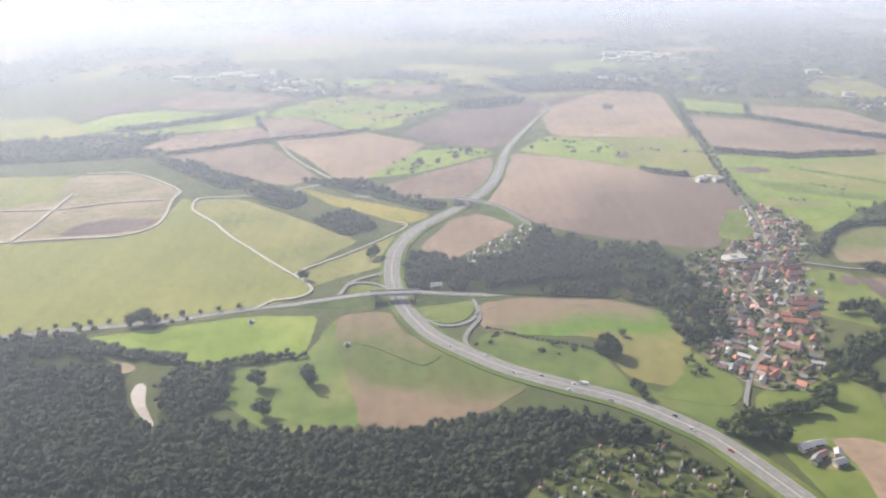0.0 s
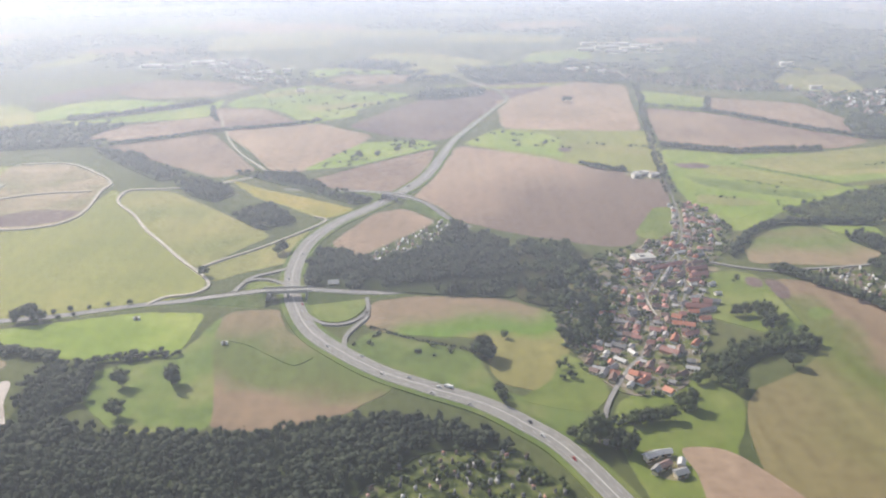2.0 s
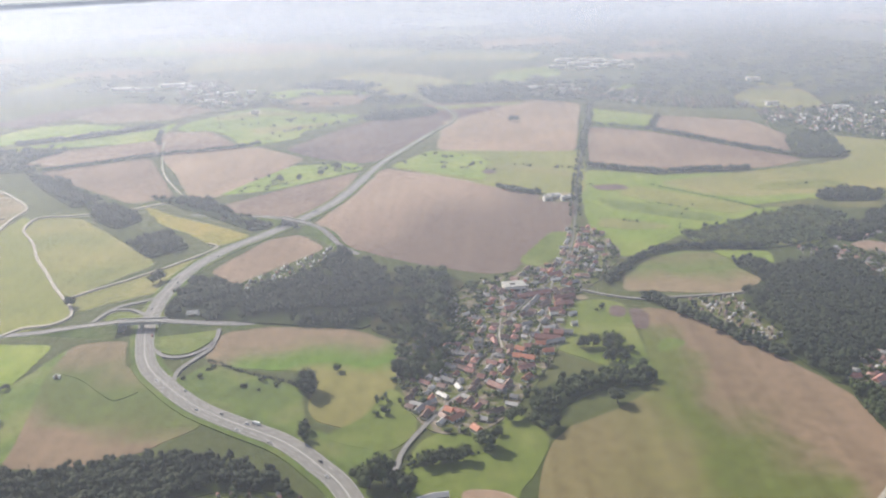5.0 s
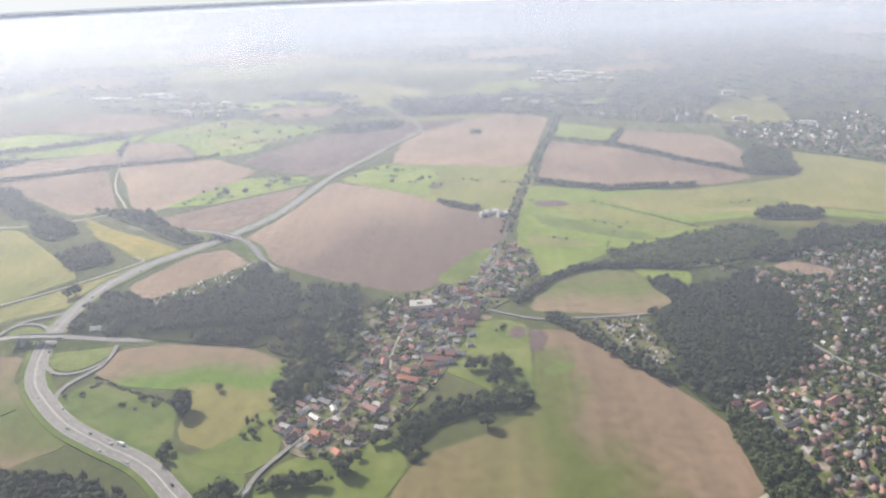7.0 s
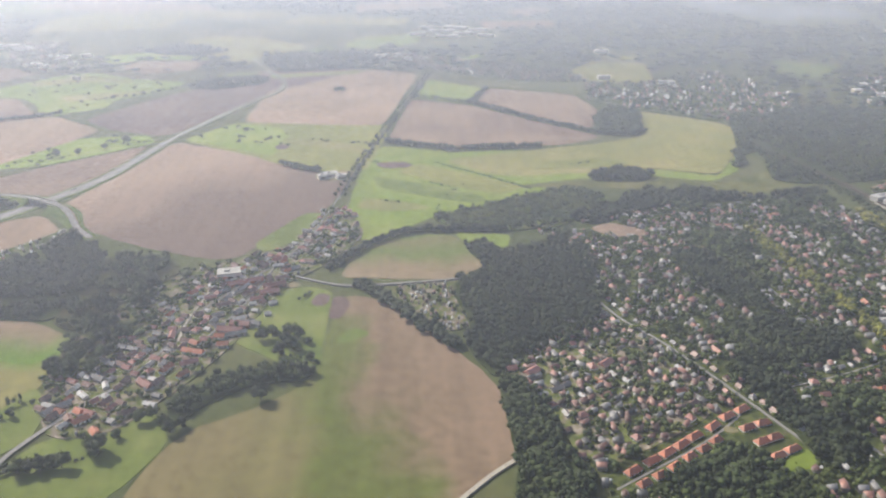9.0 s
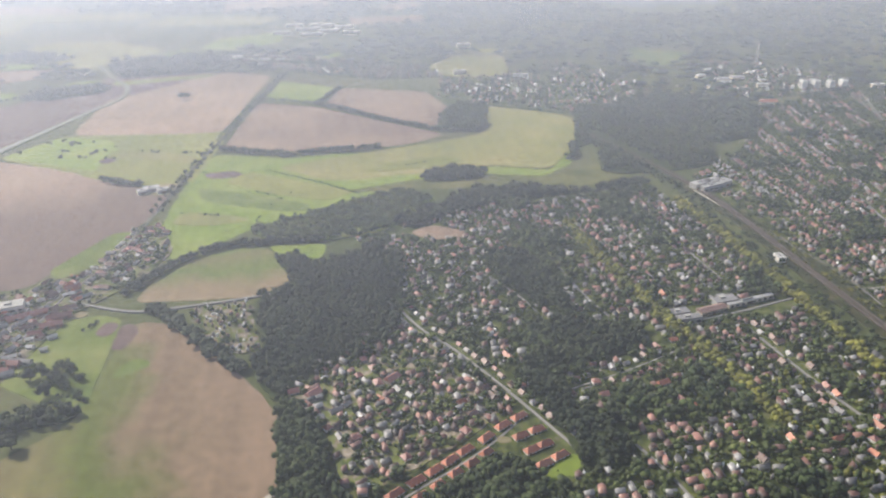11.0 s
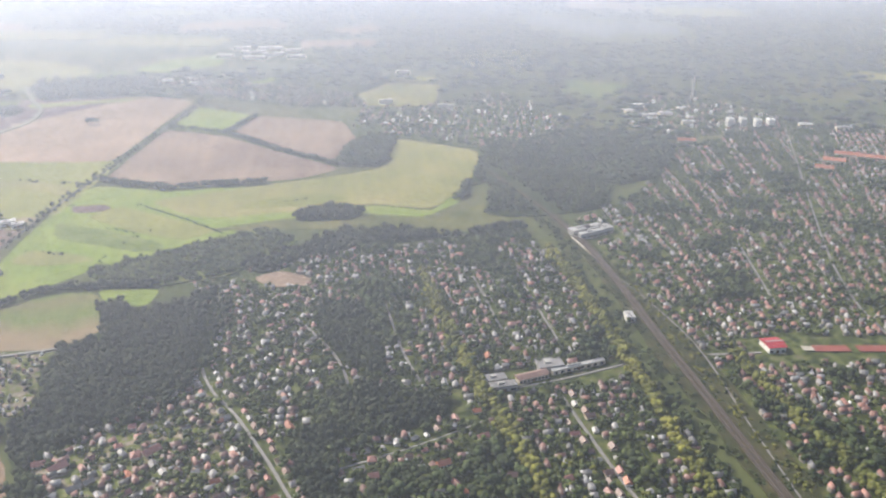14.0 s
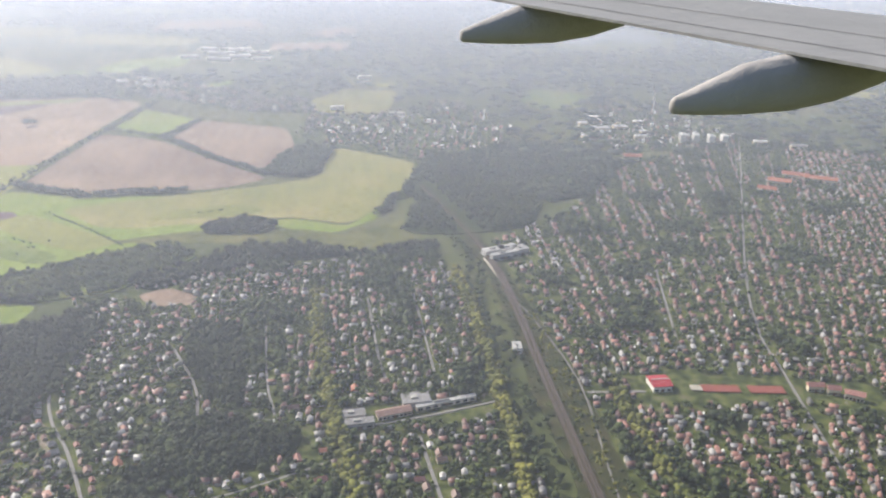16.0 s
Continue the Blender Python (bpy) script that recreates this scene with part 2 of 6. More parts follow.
def foliage(name, dark, light, vary=0.45):
    """Leaves: broad stands of lighter and darker trees, mottle inside a crown, and a shade of its own for each clump."""
    m, nodes, links, p = material(name, 0.7, 0, 0.25)
    geo = nodes.new("ShaderNodeNewGeometry")
    r = ramp_node(nodes, [(0.3, dark), (0.7, light)])
    links.new(noise_node(nodes, links, geo.outputs["Position"], 0.12, 5.0, 0.65), r.inputs[0])
    stand = ramp_node(nodes, [(0.35, (0.72, 0.78, 0.80)), (0.65, (1.35, 1.25, 1.0))])
    links.new(noise_node(nodes, links, geo.outputs["Position"], 0.022, 4.0, 0.6), stand.inputs[0])
    col = mix_colour(nodes, links, 1.0, r.outputs[0], stand.outputs[0], "MULTIPLY")
    own = nodes.new("ShaderNodeMapRange")
    own.inputs["To Min"].default_value, own.inputs["To Max"].default_value = 1 - vary, 1 + vary
    links.new(geo.outputs["Random Per Island"], own.inputs["Value"])
    hsv = nodes.new("ShaderNodeHueSaturation")
    links.new(own.outputs[0], hsv.inputs["Value"])
    links.new(col, hsv.inputs["Color"])
    links.new(hsv.outputs[0], p.inputs["Base Color"])
    return m


LEAF = {
    "broad": foliage("broadleaf", (0.022, 0.036, 0.012), (0.055, 0.076, 0.023)),
    "garden": foliage("garden_leaves", (0.030, 0.046, 0.015), (0.085, 0.110, 0.034)),
    "dark": foliage("dark_wood", (0.020, 0.030, 0.014), (0.036, 0.050, 0.021), 0.25),
    "yellow": foliage("yellowing_leaves", (0.085, 0.10, 0.020), (0.18, 0.18, 0.040)),
    "far": foliage("far_wood", (0.020, 0.034, 0.016), (0.045, 0.062, 0.026)),
}


# ---- mesh helpers ----
def mesh_object(name, verts, faces, mats, parent=None, index=None):
    me = bpy.data.meshes.new(name)
    me.from_pydata([tuple(v) for v in verts], [], [tuple(f) for f in faces])
    for m in (mats if isinstance(mats, (list, tuple)) else [mats]):
        me.materials.append(m)
    if index is not None:
        me.polygons.foreach_set("material_index", np.asarray(index, dtype=np.int32))
    me.update()
    ob = new(name, me)
    ob.parent = parent
    return ob


def triangle_soup(name, verts, tris, mats, index=None, smooth=False):
    """One large mesh from arrays of corners and triangles."""
    me = bpy.data.meshes.new(name)
    n, k = len(verts), len(tris)
    me.vertices.add(n)
    me.vertices.foreach_set("co", np.ascontiguousarray(verts, dtype=np.float32).ravel())
    me.loops.add(3 * k)
    me.loops.foreach_set("vertex_index", np.ascontiguousarray(tris, dtype=np.int32).ravel())
    me.polygons.add(k)
    me.polygons.foreach_set("loop_start", np.arange(0, 3 * k, 3, dtype=np.int32))
    me.polygons.foreach_set("loop_total", np.full(k, 3, dtype=np.int32))
    for m in mats:
        me.materials.append(m)
    if index is not None:
        me.polygons.foreach_set("material_index", np.ascontiguousarray(index, dtype=np.int32))
    if smooth:
        me.polygons.foreach_set("use_smooth", np.ones(k, dtype=bool))
    me.update(calc_edges=True)
    me.validate()
    return new(name, me)


def part(name, bm, mat, parent, label=""):
    me = bpy.data.meshes.new(name)
    bm.to_mesh(me)
    bm.free()
    me.materials.append(mat)
    ob = new(name, me)
    ob.parent = parent
    if label:
        ob["label"] = label
    return ob


def box(bm, x0, x1, y0, y1, z0, z1, bevel=0.0):
    r = bmesh.ops.create_cube(bm, size=1.0, matrix=Matrix.Translation(((x0 + x1) / 2, (y0 + y1) / 2, (z0 + z1) / 2)) @ Matrix.Diagonal((x1 - x0, y1 - y0, z1 - z0, 1)))
    if bevel:
        edges = {ed for v in r["verts"] for ed in v.link_edges}
        bmesh.ops.bevel(bm, geom=list(edges), offset=bevel, segments=2, affect="EDGES")
    return bm


def box_bm(*args, **kw):
    return box(bmesh.new(), *args, **kw)


def smooth_line(pts, step=4.0):
    """Points at even steps along a smooth line through pts."""
    p = np.array([pts[0], *pts, pts[-1]], float)
    p[0], p[-1] = 2 * p[1] - p[2], 2 * p[-2] - p[-3]
    out = []
    for i in range(1, len(p) - 2):
        n = max(2, int(np.linalg.norm(p[i + 1] - p[i]) / step))
        t = np.linspace(0, 1, n, endpoint=False)[:, None]
        a0, a1, a2, a3 = p[i - 1], p[i], p[i + 1], p[i + 2]
        out.append(0.5 * (2 * a1 + (a2 - a0) * t + (2 * a0 - 5 * a1 + 4 * a2 - a3) * t ** 2 + (3 * a1 - a0 - 3 * a2 + a3) * t ** 3))
    out.append(p[-2:-1])
    return np.concatenate(out)


def inside(pts, poly):
    x, y = pts[:, 0], pts[:, 1]
    hit = np.zeros(len(pts), bool)
    q = np.array(poly, float)
    for (x0, y0), (x1, y1) in zip(q, np.roll(q, -1, 0)):
        cross = ((y0 > y) != (y1 > y)) & (x < (x1 - x0) * (y - y0) / (y1 - y0 + 1e-9) + x0)
        hit ^= cross
    return hit


def off_line(pts, line):
    """Distance of each point from a line of points."""
    best = np.full(len(pts), 1e9)
    for p, q in zip(line[:-1], line[1:]):
        d = q - p
        t = np.clip(((pts - p) @ d) / (d @ d + 1e-9), 0, 1)
        best = np.minimum(best, np.linalg.norm(pts - (p + t[:, None] * d), axis=1))
    return best


# ---- ground, fields ----
rng = np.random.default_rng(7)
GROUND_EDGE = 4600
ring = [(280 + GROUND_EDGE * math.cos(k * math.tau / 96), 200 + GROUND_EDGE * math.sin(k * math.tau / 96), 0) for k in range(96)]
ground = tagged(mesh_object("ground", ring, [range(96)], LAND["base"]), "rough green and olive countryside ground", "ground", kind="structure")

field_count = 0


def field(name, kind, pts, label, lift=0.0, rounded=True):
    """A field: a thin raised bed of soil or turf with softened corners and a slightly wandering edge."""
    global field_count
    field_count += 1
    q = np.array(pts, float)
    size = np.linalg.norm(q.max(0) - q.min(0))
    closed = []
    n = len(q)
    for i in range(n):
        p0, p1 = q[i], q[(i + 1) % n]
        k = max(3, int(np.linalg.norm(p1 - p0) / max(4, size / 40)))
        for t in np.linspace(0, 1, k, endpoint=False):
            closed.append(p0 + (p1 - p0) * t)
    c = np.array(closed)
    if rounded:
        for _ in range(3):
            c = 0.5 * c + 0.25 * (np.roll(c, 1, 0) + np.roll(c, -1, 0))
    c += rng.normal(0, size / 500, c.shape)
    z = 0.05 + 0.004 * field_count + lift
    m = len(c)
    verts = [(x, y, z) for x, y in c] + [(x, y, -0.1) for x, y in c]
    faces = [range(m)] + [(i, i + m, (i + 1) % m + m, (i + 1) % m) for i in range(m)]
    return tagged(mesh_object(name, verts, faces, LAND[kind]), label, "field", kind="structure")
# grassland under the smaller fields
field("grassland", "meadow", [(255, 560), (262, 690), (275, 772), (340, 750), (420, 750), (470, 665), (440, 645), (380, 615), (320, 577), (300, 552), (268, 530)], "bright green grassland behind the village")
field("grassland", "pasture", [(75, 800), (116, 868), (210, 858), (285, 850), (266, 690), (200, 698), (150, 745)], "yellow-green grassland beside the avenue")
field("pasture", "pasture", [(-520, 530), (-419, 540), (-335, 541), (-295, 547), (-255, 552), (-231, 563), (-232, 631), (-233, 663), (-211, 614), (-145, 525), (-91, 460), (-88, 445), (-96, 434), (-118, 423), (-165, 409), (-226, 397), (-255, 391), (-310, 378), (-500, 360)], "wide olive-green pasture beside a country road")
field("sandy_site", "sand", [(-480, 538), (-397, 538), (-338, 547), (-297, 551), (-256, 555), (-235, 569), (-231, 596), (-240, 647), (-242, 673), (-266, 702), (-312, 739), (-366, 735), (-376, 664), (-471, 654)], "bare sandy works ground with sparse grass")
field("dark_soil_patch", "soil_dark", [(-302, 557), (-296, 587), (-274, 601), (-233, 596), (-238, 572), (-259, 562)], "dark freshly turned soil on the sandy ground")
field("grass_patch", "pasture", [(-506, 709), (-438, 734), (-366, 735), (-348, 654), (-382, 629), (-450, 621)], "thin grass beside the sandy ground")
field("stubble_field", "stubble", [(-211, 614), (-218, 647), (-179, 648), (-124, 594), (-64, 535), (-78, 519), (-103, 474), (-145, 525)], "pale yellow-green mown field along a gravel path")
field("verge_field", "stubble", [(-102, 472), (-62, 519), (-39, 547), (-42, 513), (-43, 485), (-72, 467), (-87, 453)], "yellowish grass wedge beside the highway")
field("yellow_strip", "gold", [(-140, 684), (-94, 646), (-48, 619), (-10, 591), (-35, 569), (-70, 605), (-96, 622)], "narrow yellow field between two woods")
field("ploughed_field", "ploughed", [(-304, 806), (-203, 860), (-157, 778), (-117, 705), (-151, 685), (-217, 738)], "pinkish-brown ploughed field")
field("ploughed_field", "soil_light", [(-196, 871), (-92, 906), (-20, 841), (-50, 754), (-79, 694), (-100, 700), (-147, 789)], "pale pinkish-brown harrowed field")
field("meadow", "meadow", [(-75, 708), (-29, 811), (38, 818), (52, 792), (-27, 720)], "bright green meadow strip dotted with bushes")
field("ploughed_field", "ploughed", [(-66, 670), (-16, 723), (48, 780), (45, 709), (22, 635), (-45, 651)], "brown ploughed field beside the highway")
field("ploughed_field", "soil_light", [(-21, 518), (4, 582), (27, 594), (54, 562), (3, 493)], "small pale brown field beside the highway bend")
field("ploughed_field", "great_cloud_shade", [(72, 795), (142, 753), (200, 704), (254, 669), (241, 591), (208, 550), (192, 504), (168, 509), (130, 525), (92, 547), (30, 607), (44, 660)], "very large pinkish-brown ploughed field with a cloud shadow painted in")
field("ploughed_field", "soil_dark", [(-57, 887), (3, 1009), (93, 1112), (137, 1042), (102, 903), (56, 814), (-5, 840)], "dark brown ploughed field by the far highway")
field("ploughed_field", "soil_light", [(126, 1075), (251, 1168), (315, 1130), (275, 846), (211, 855), (122, 868)], "pale pinkish field with one clump of bushes")
field("ploughed_field", "soil_dark", [(84, 1164), (141, 1180), (243, 1169), (125, 1020)], "dull brown far field")
field("meadow", "meadow", [(79, 803), (116, 864), (169, 840), (190, 788), (176, 742)], "bright green meadow with scattered bushes")
field("meadow", "pasture", [(177, 805), (224, 791), (269, 757), (254, 677), (200, 713), (176, 742)], "yellow-green meadow at the village edge")
field("meadow", "pasture", [(205, 850), (279, 851), (270, 778), (224, 791)], "pale green meadow beside the tree avenue")
field("meadow", "meadow", [(320, 1096), (401, 1031), (374, 949), (307, 987)], "bright green parcel between brown fields")
field("ploughed_field", "ploughed", [(305, 971), (375, 934), (438, 861), (500, 793), (460, 768), (416, 760), (340, 760), (281, 784)], "brown wedge-shaped field edged by hedges")
field("ploughed_field", "ploughed", [(403, 1030), (506, 986), (524, 881), (493, 825), (440, 873), (382, 940)], "brown field behind a long hedge")
field("stubble_field", "stubble", [(332, 722), (417, 748), (498, 771), (545, 792), (561, 902), (643, 839), (643, 771), (613, 733), (572, 666), (525, 690), (451, 677), (385, 669)], "large yellow-green stubble field with a pointed end")
field("grass_fringe", "meadow", [(571, 663), (613, 730), (595, 679), (562, 650), (507, 660), (479, 667), (524, 685)], "green fringe round the yellow field's tip")
field("marsh", "marsh", [(387, 643), (450, 663), (521, 665), (570, 646), (628, 681), (630, 636), (562, 608), (512, 635), (467, 636)], "olive marshy grassland between woods")
field("meadow", "meadow", [(290, 699), (330, 711), (400, 647), (362, 622), (320, 653)], "bright green meadow behind the village")
field("meadow", "meadow", [(263, 675), (295, 670), (363, 616), (349, 591), (321, 590), (278, 557), (267, 588), (282, 629)], "vivid green pasture with a few bushes")
field("half_green_field", "patchy", [(261, 476), (272, 521), (311, 545), (335, 543), (364, 494), (332, 470)], "patchy field, green fading into brown")
field("meadow", "meadow", [(335, 547), (377, 542), (372, 517), (346, 525)], "small bright meadow at the wood's edge")
field("half_green_field", "rolling", [(263, 454), (290, 445), (322, 398), (346, 359), (354, 331), (356, 302), (322, 270), (301, 200), (187, 180), (192, 281), (205, 322), (241, 342), (260, 362), (261, 401)], "large rolling field, brown with green streaks")
field("dark_plot", "rough", [(264, 393), (273, 414), (286, 406), (280, 400)], "small dark green plot in the field")
field("rubble_plot", "soil_dark", [(252, 430), (263, 454), (272, 443), (266, 419)], "brownish plot with rubble and weeds")
field("meadow", "paddock", [(230, 462), (244, 464), (259, 458), (260, 401), (259, 367), (244, 373), (228, 386), (208, 402), (218, 430)], "green paddock behind the village houses")
field("half_green_field", "curve", [(-66, 410), (-35, 415), (-26, 386), (1, 362), (40, 328), (16, 305), (-15, 293), (-42, 294), (-52, 333), (-64, 375)], "brown and green field inside the highway curve")
field("meadow", "meadow", [(-205, 387), (-115, 411), (-77, 410), (-77, 362), (-117, 353), (-142, 359), (-182, 369)], "bright green meadow below the country road")
field("meadow", "rough", [(-120, 343), (-77, 363), (-66, 408), (-64, 375), (-51, 335), (-41, 294), (-80, 290), (-107, 314)], "green clearing with three round trees")
field("half_green_field", "loop", [(18, 423), (45, 430), (93, 426), (132, 402), (129, 366), (109, 322), (87, 333), (81, 377), (41, 380), (17, 389)], "field of brown and bright green by the interchange")
field("rough_meadow", "rough", [(10, 368), (21, 386), (79, 360), (88, 324), (132, 307), (131, 286), (105, 294), (62, 321), (23, 351)], "rough green meadow along the highway")
field("meadow", "paddock", [(140, 311), (157, 325), (183, 345), (202, 316), (195, 295), (184, 275), (177, 235), (145, 230), (136, 286)], "green paddock at the foot of the village")
field("quarry_yard", "sand", [(219, 682), (245, 696), (259, 690), (254, 663), (230, 668)], "pale builder's yard at the village end")
field("chalk_scar", "chalk", [(-157, 324), (-158, 339), (-151, 335), (-147, 318), (-131, 292), (-138, 297), (-151, 316)], "pale sandy scar in the wood")
field("sandy_clearing", "sand", [(-240, 364), (-203, 367), (-163, 355), (-163, 346), (-200, 346), (-240, 354)], "brownish sandy clearing at the wood's edge")
field("tan_strip", "stubble", [(186, 800), (226, 792), (262, 765), (258, 745), (222, 768), (184, 782)], "tan strip between meadows")
field("dark_plot", "soil_dark", [(170, 775), (182, 782), (190, 768), (178, 760)], "small dark plot in the meadow")
field("dark_plot", "soil_dark", [(272, 715), (300, 718), (312, 700), (280, 698)], "small brown plot beside the avenue")
field("meadow", "paddock", [(197, 530), (226, 591), (241, 590), (234, 545), (208, 516)], "dull green plot beside the village")
field("farm_yard", "sand", [(144, 279), (156, 279), (163, 267), (160, 256), (146, 260)], "pale sandy farm yard")
field("ploughed_field", "soil_light", [(160, 281), (182, 279), (196, 258), (212, 225), (160, 225), (165, 262)], "small tan field behind the farm")
field("meadow_parcel", "pasture", [(293, 688), (313, 712), (366, 671), (401, 643), (378, 626), (337, 648)], "yellow-green mown meadow parcel between hedges")
field("meadow_parcel", "paddock", [(272, 677), (305, 662), (363, 623), (367, 611), (350, 606), (310, 628), (280, 645)], "deeper green meadow parcel with scattered bushes")
field("meadow_strip", "stubble", [(262, 600), (290, 590), (325, 596), (300, 612), (270, 622)], "pale hay meadow strip")
field("meadow_strip", "pasture", [(410, 690), (470, 690), (505, 705), (480, 722), (430, 712)], "green strip in the yellow field")
field("vegetable_plot", "rough", [(243, 373), (252, 366), (260, 372), (260, 392), (250, 390)], "dark green vegetable plot behind the village")
field("vegetable_plot", "soil_dark", [(246, 440), (256, 436), (260, 452), (250, 456)], "brownish vegetable plot behind the village")
field("village_lawn", "paddock", [(155, 412), (159, 411), (162, 422), (158, 431), (153, 424)], "lawn between village trees")
field("village_lawn", "paddock", [(157, 394), (168, 396), (173, 402), (161, 404)], "lawn beside the village street")
field("village_green", "paddock", [(96, 316), (112, 310), (130, 304), (142, 322), (136, 345), (124, 362), (114, 332)], "green pasture beside the village road")
field("village_square", "sand", [(167, 346), (175, 343), (180, 352), (172, 357)], "small pale sandy square in the village")
field("village_yard", "sand", [(228, 461), (239, 463), (237, 471), (230, 470)], "pale yard at the village edge")
field("wood_glade", "rough", [(120, 470), (126, 489), (138, 503), (147, 500), (136, 487), (128, 468)], "rough green glade with a track in the wood")
# far fields
field("far_meadow", "meadow", [(-228, 1062), (-206, 1097), (-185, 1139), (-158, 1164), (-120, 1148), (-81, 1114), (-29, 1098), (4, 1087), (12, 1066), (-32, 1012), (-56, 982), (-49, 942), (-86, 920), (-95, 902), (-109, 903), (-137, 960), (-169, 996), (-194, 1004), (-214, 998), (-234, 1024)], "bright rolling far meadow dotted with bushes")
field("far_meadow_strip", "pasture", [(-205, 1090), (-150, 1142), (-90, 1112), (-60, 1088), (-140, 1096), (-190, 1066)], "yellowish strip of the far meadow")
field("far_meadow_strip", "stubble", [(-130, 1010), (-60, 1030), (-20, 1040), (-44, 1000), (-110, 975)], "tan strip of the far meadow")
field("far_field", "ploughed", [(-241, 1000), (-214, 998), (-177, 996), (-112, 903), (-189, 873), (-216, 923)], "brown far field beside a hedge")
field("far_field", "ploughed", [(-340, 828), (-331, 900), (-240, 946), (-226, 949), (-194, 873), (-293, 836)], "brown far field above a long hedge")
field("far_meadow", "meadow", [(-413, 912), (-400, 939), (-332, 977), (-265, 1015), (-244, 1063), (-237, 1000), (-237, 949), (-271, 935), (-330, 926), (-381, 905)], "long pale far meadow with sandy spots")
field("far_meadow", "meadow", [(-469, 985), (-452, 1038), (-418, 1062), (-380, 1068), (-306, 1040), (-255, 1072), (-326, 998), (-384, 964), (-440, 935)], "long pale far meadow beyond a tree belt")
field("far_meadow", "pasture", [(-700, 930), (-640, 1010), (-520, 1040), (-469, 985), (-440, 935), (-413, 912), (-520, 890)], "pale far pasture in the haze")
field("far_field", "ploughed", [(-417, 1111), (-401, 1232), (-213, 1178), (-259, 1084), (-359, 1075)], "dull brown far field in the haze")
field("far_field", "soil_dark", [(-524, 1081), (-486, 1165), (-406, 1222), (-419, 1116), (-459, 1050)], "brown far field in the haze")
field("far_field", "soil_light", [(-123, 1200), (-106, 1251), (4, 1242), (-7, 1177), (-70, 1149)], "pinkish far field")
field("far_meadow", "stubble", [(-109, 1319), (-98, 1433), (-66, 1503), (21, 1493), (108, 1406), (138, 1357), (73, 1291), (67, 1236), (50, 1217), (9, 1279), (-40, 1301)], "broad pale yellow-green far meadow")
field("far_meadow", "meadow", [(-180, 1296), (-121, 1332), (-59, 1302), (11, 1263), (-108, 1262), (-154, 1223)], "narrow bright far meadow")
field("far_meadow", "meadow", [(72, 1231), (110, 1311), (172, 1367), (186, 1347), (157, 1307)], "bright far meadow wedge above a wood")
field("far_meadow", "pasture", [(105, 1136), (221, 1159), (248, 1176), (228, 1136), (114, 1109)], "dull green far meadow below a wood")
field("far_meadow", "meadow", [(18, 1107), (63, 1148), (101, 1145), (33, 1119)], "bright far meadow between woods")
field("far_meadow", "meadow", [(187, 1372), (212, 1473), (323, 1531), (318, 1406), (244, 1347)], "pale far meadow behind a small town")
field("far_meadow", "meadow", [(367, 1231), (416, 1294), (430, 1290), (384, 1220)], "small bright far meadow behind houses")
field("far_field", "stubble", [(534, 1145), (582, 1220), (654, 1197), (627, 1043), (582, 1045), (530, 1085)], "pale yellow-green far field behind houses")
field("far_meadow", "pasture", [(604, 1269), (673, 1250), (665, 1223), (610, 1231)], "thin pale far meadow behind a tree belt")
field("far_meadow", "pasture", [(-670, 1368), (-671, 1447), (-653, 1564), (-597, 1543), (-612, 1414)], "pale far pasture in the haze")
field("far_meadow", "meadow", [(-351, 1970), (-255, 2061), (-215, 2001), (-296, 1913)], "pale far meadow in the haze")
field("far_meadow", "rough", [(860, 1214), (930, 1159), (894, 1083), (834, 1073), (819, 1133)], "dull green far clearing behind the town")
field("far_meadow", "stubble", [(1298, 1152), (1306, 1200), (1350, 1214), (1388, 1158), (1354, 1126)], "pale far meadow beyond the town")
field("far_meadow", "stubble", [(905, 1030), (935, 1060), (975, 1050), (950, 1015)], "sports field beside the factory")
field("far_field", "ploughed", [(489, 1812), (580, 1920), (642, 1869), (549, 1766)], "brownish far field in the woods")
# the plain beyond: long fields that fade into the haze
plain = random.Random(31)
for k in range(46):
    x, y = plain.uniform(-1900, 1900), plain.uniform(1560, 3700)
    w, d = plain.uniform(70, 210) * y / 1800, plain.uniform(45, 130) * y / 1800
    if x > 350 and plain.random() < 0.6 or (850 < x < 1400 and 1450 < y < 2200):
        continue
    tilt = plain.uniform(-0.35, 0.35)
    corners = [(-w, -d * plain.uniform(0.5, 1)), (w * plain.uniform(0.6, 1), -d), (w, d * plain.uniform(0.4, 1)), (-w * plain.uniform(0.5, 1), d)]
    field("far_field", plain.choice(("meadow", "pasture", "stubble", "soil_light", "ploughed", "stubble")), [(x + a * math.cos(tilt) - b * math.sin(tilt), y + a * math.sin(tilt) + b * math.cos(tilt)) for a, b in corners], "long far field fading into the haze")

# ---- town and garden ground ----
VILLAGE = [(141, 325), (126, 366), (124, 405), (134, 440), (150, 470), (170, 492), (224, 525), (228, 466), (215, 404), (201, 367), (178, 325), (156, 316)]
VILLAGE_NORTH = [(224, 525), (241, 598), (259, 598), (273, 547), (258, 504), (228, 466)]
TOWN_WEST = [(356, 367), (393, 400), (415, 425), (414, 527), (399, 548), (437, 542), (480, 586), (559, 594), (631, 610), (641, 560), (646, 474), (648, 389), (651, 319), (656, 230), (609, 187), (388, 240), (376, 348)]
TOWN_EAST = [(680, 620), (754, 677), (849, 802), (1035, 928), (1180, 800), (1150, 598), (900, 250), (690, 230), (690, 416), (684, 492)]
TOWN_FAR = [(517, 950), (536, 1060), (600, 1050), (652, 1078), (698, 1124), (743, 1120), (778, 951), (756, 882), (722, 828), (638, 849), (566, 904)]
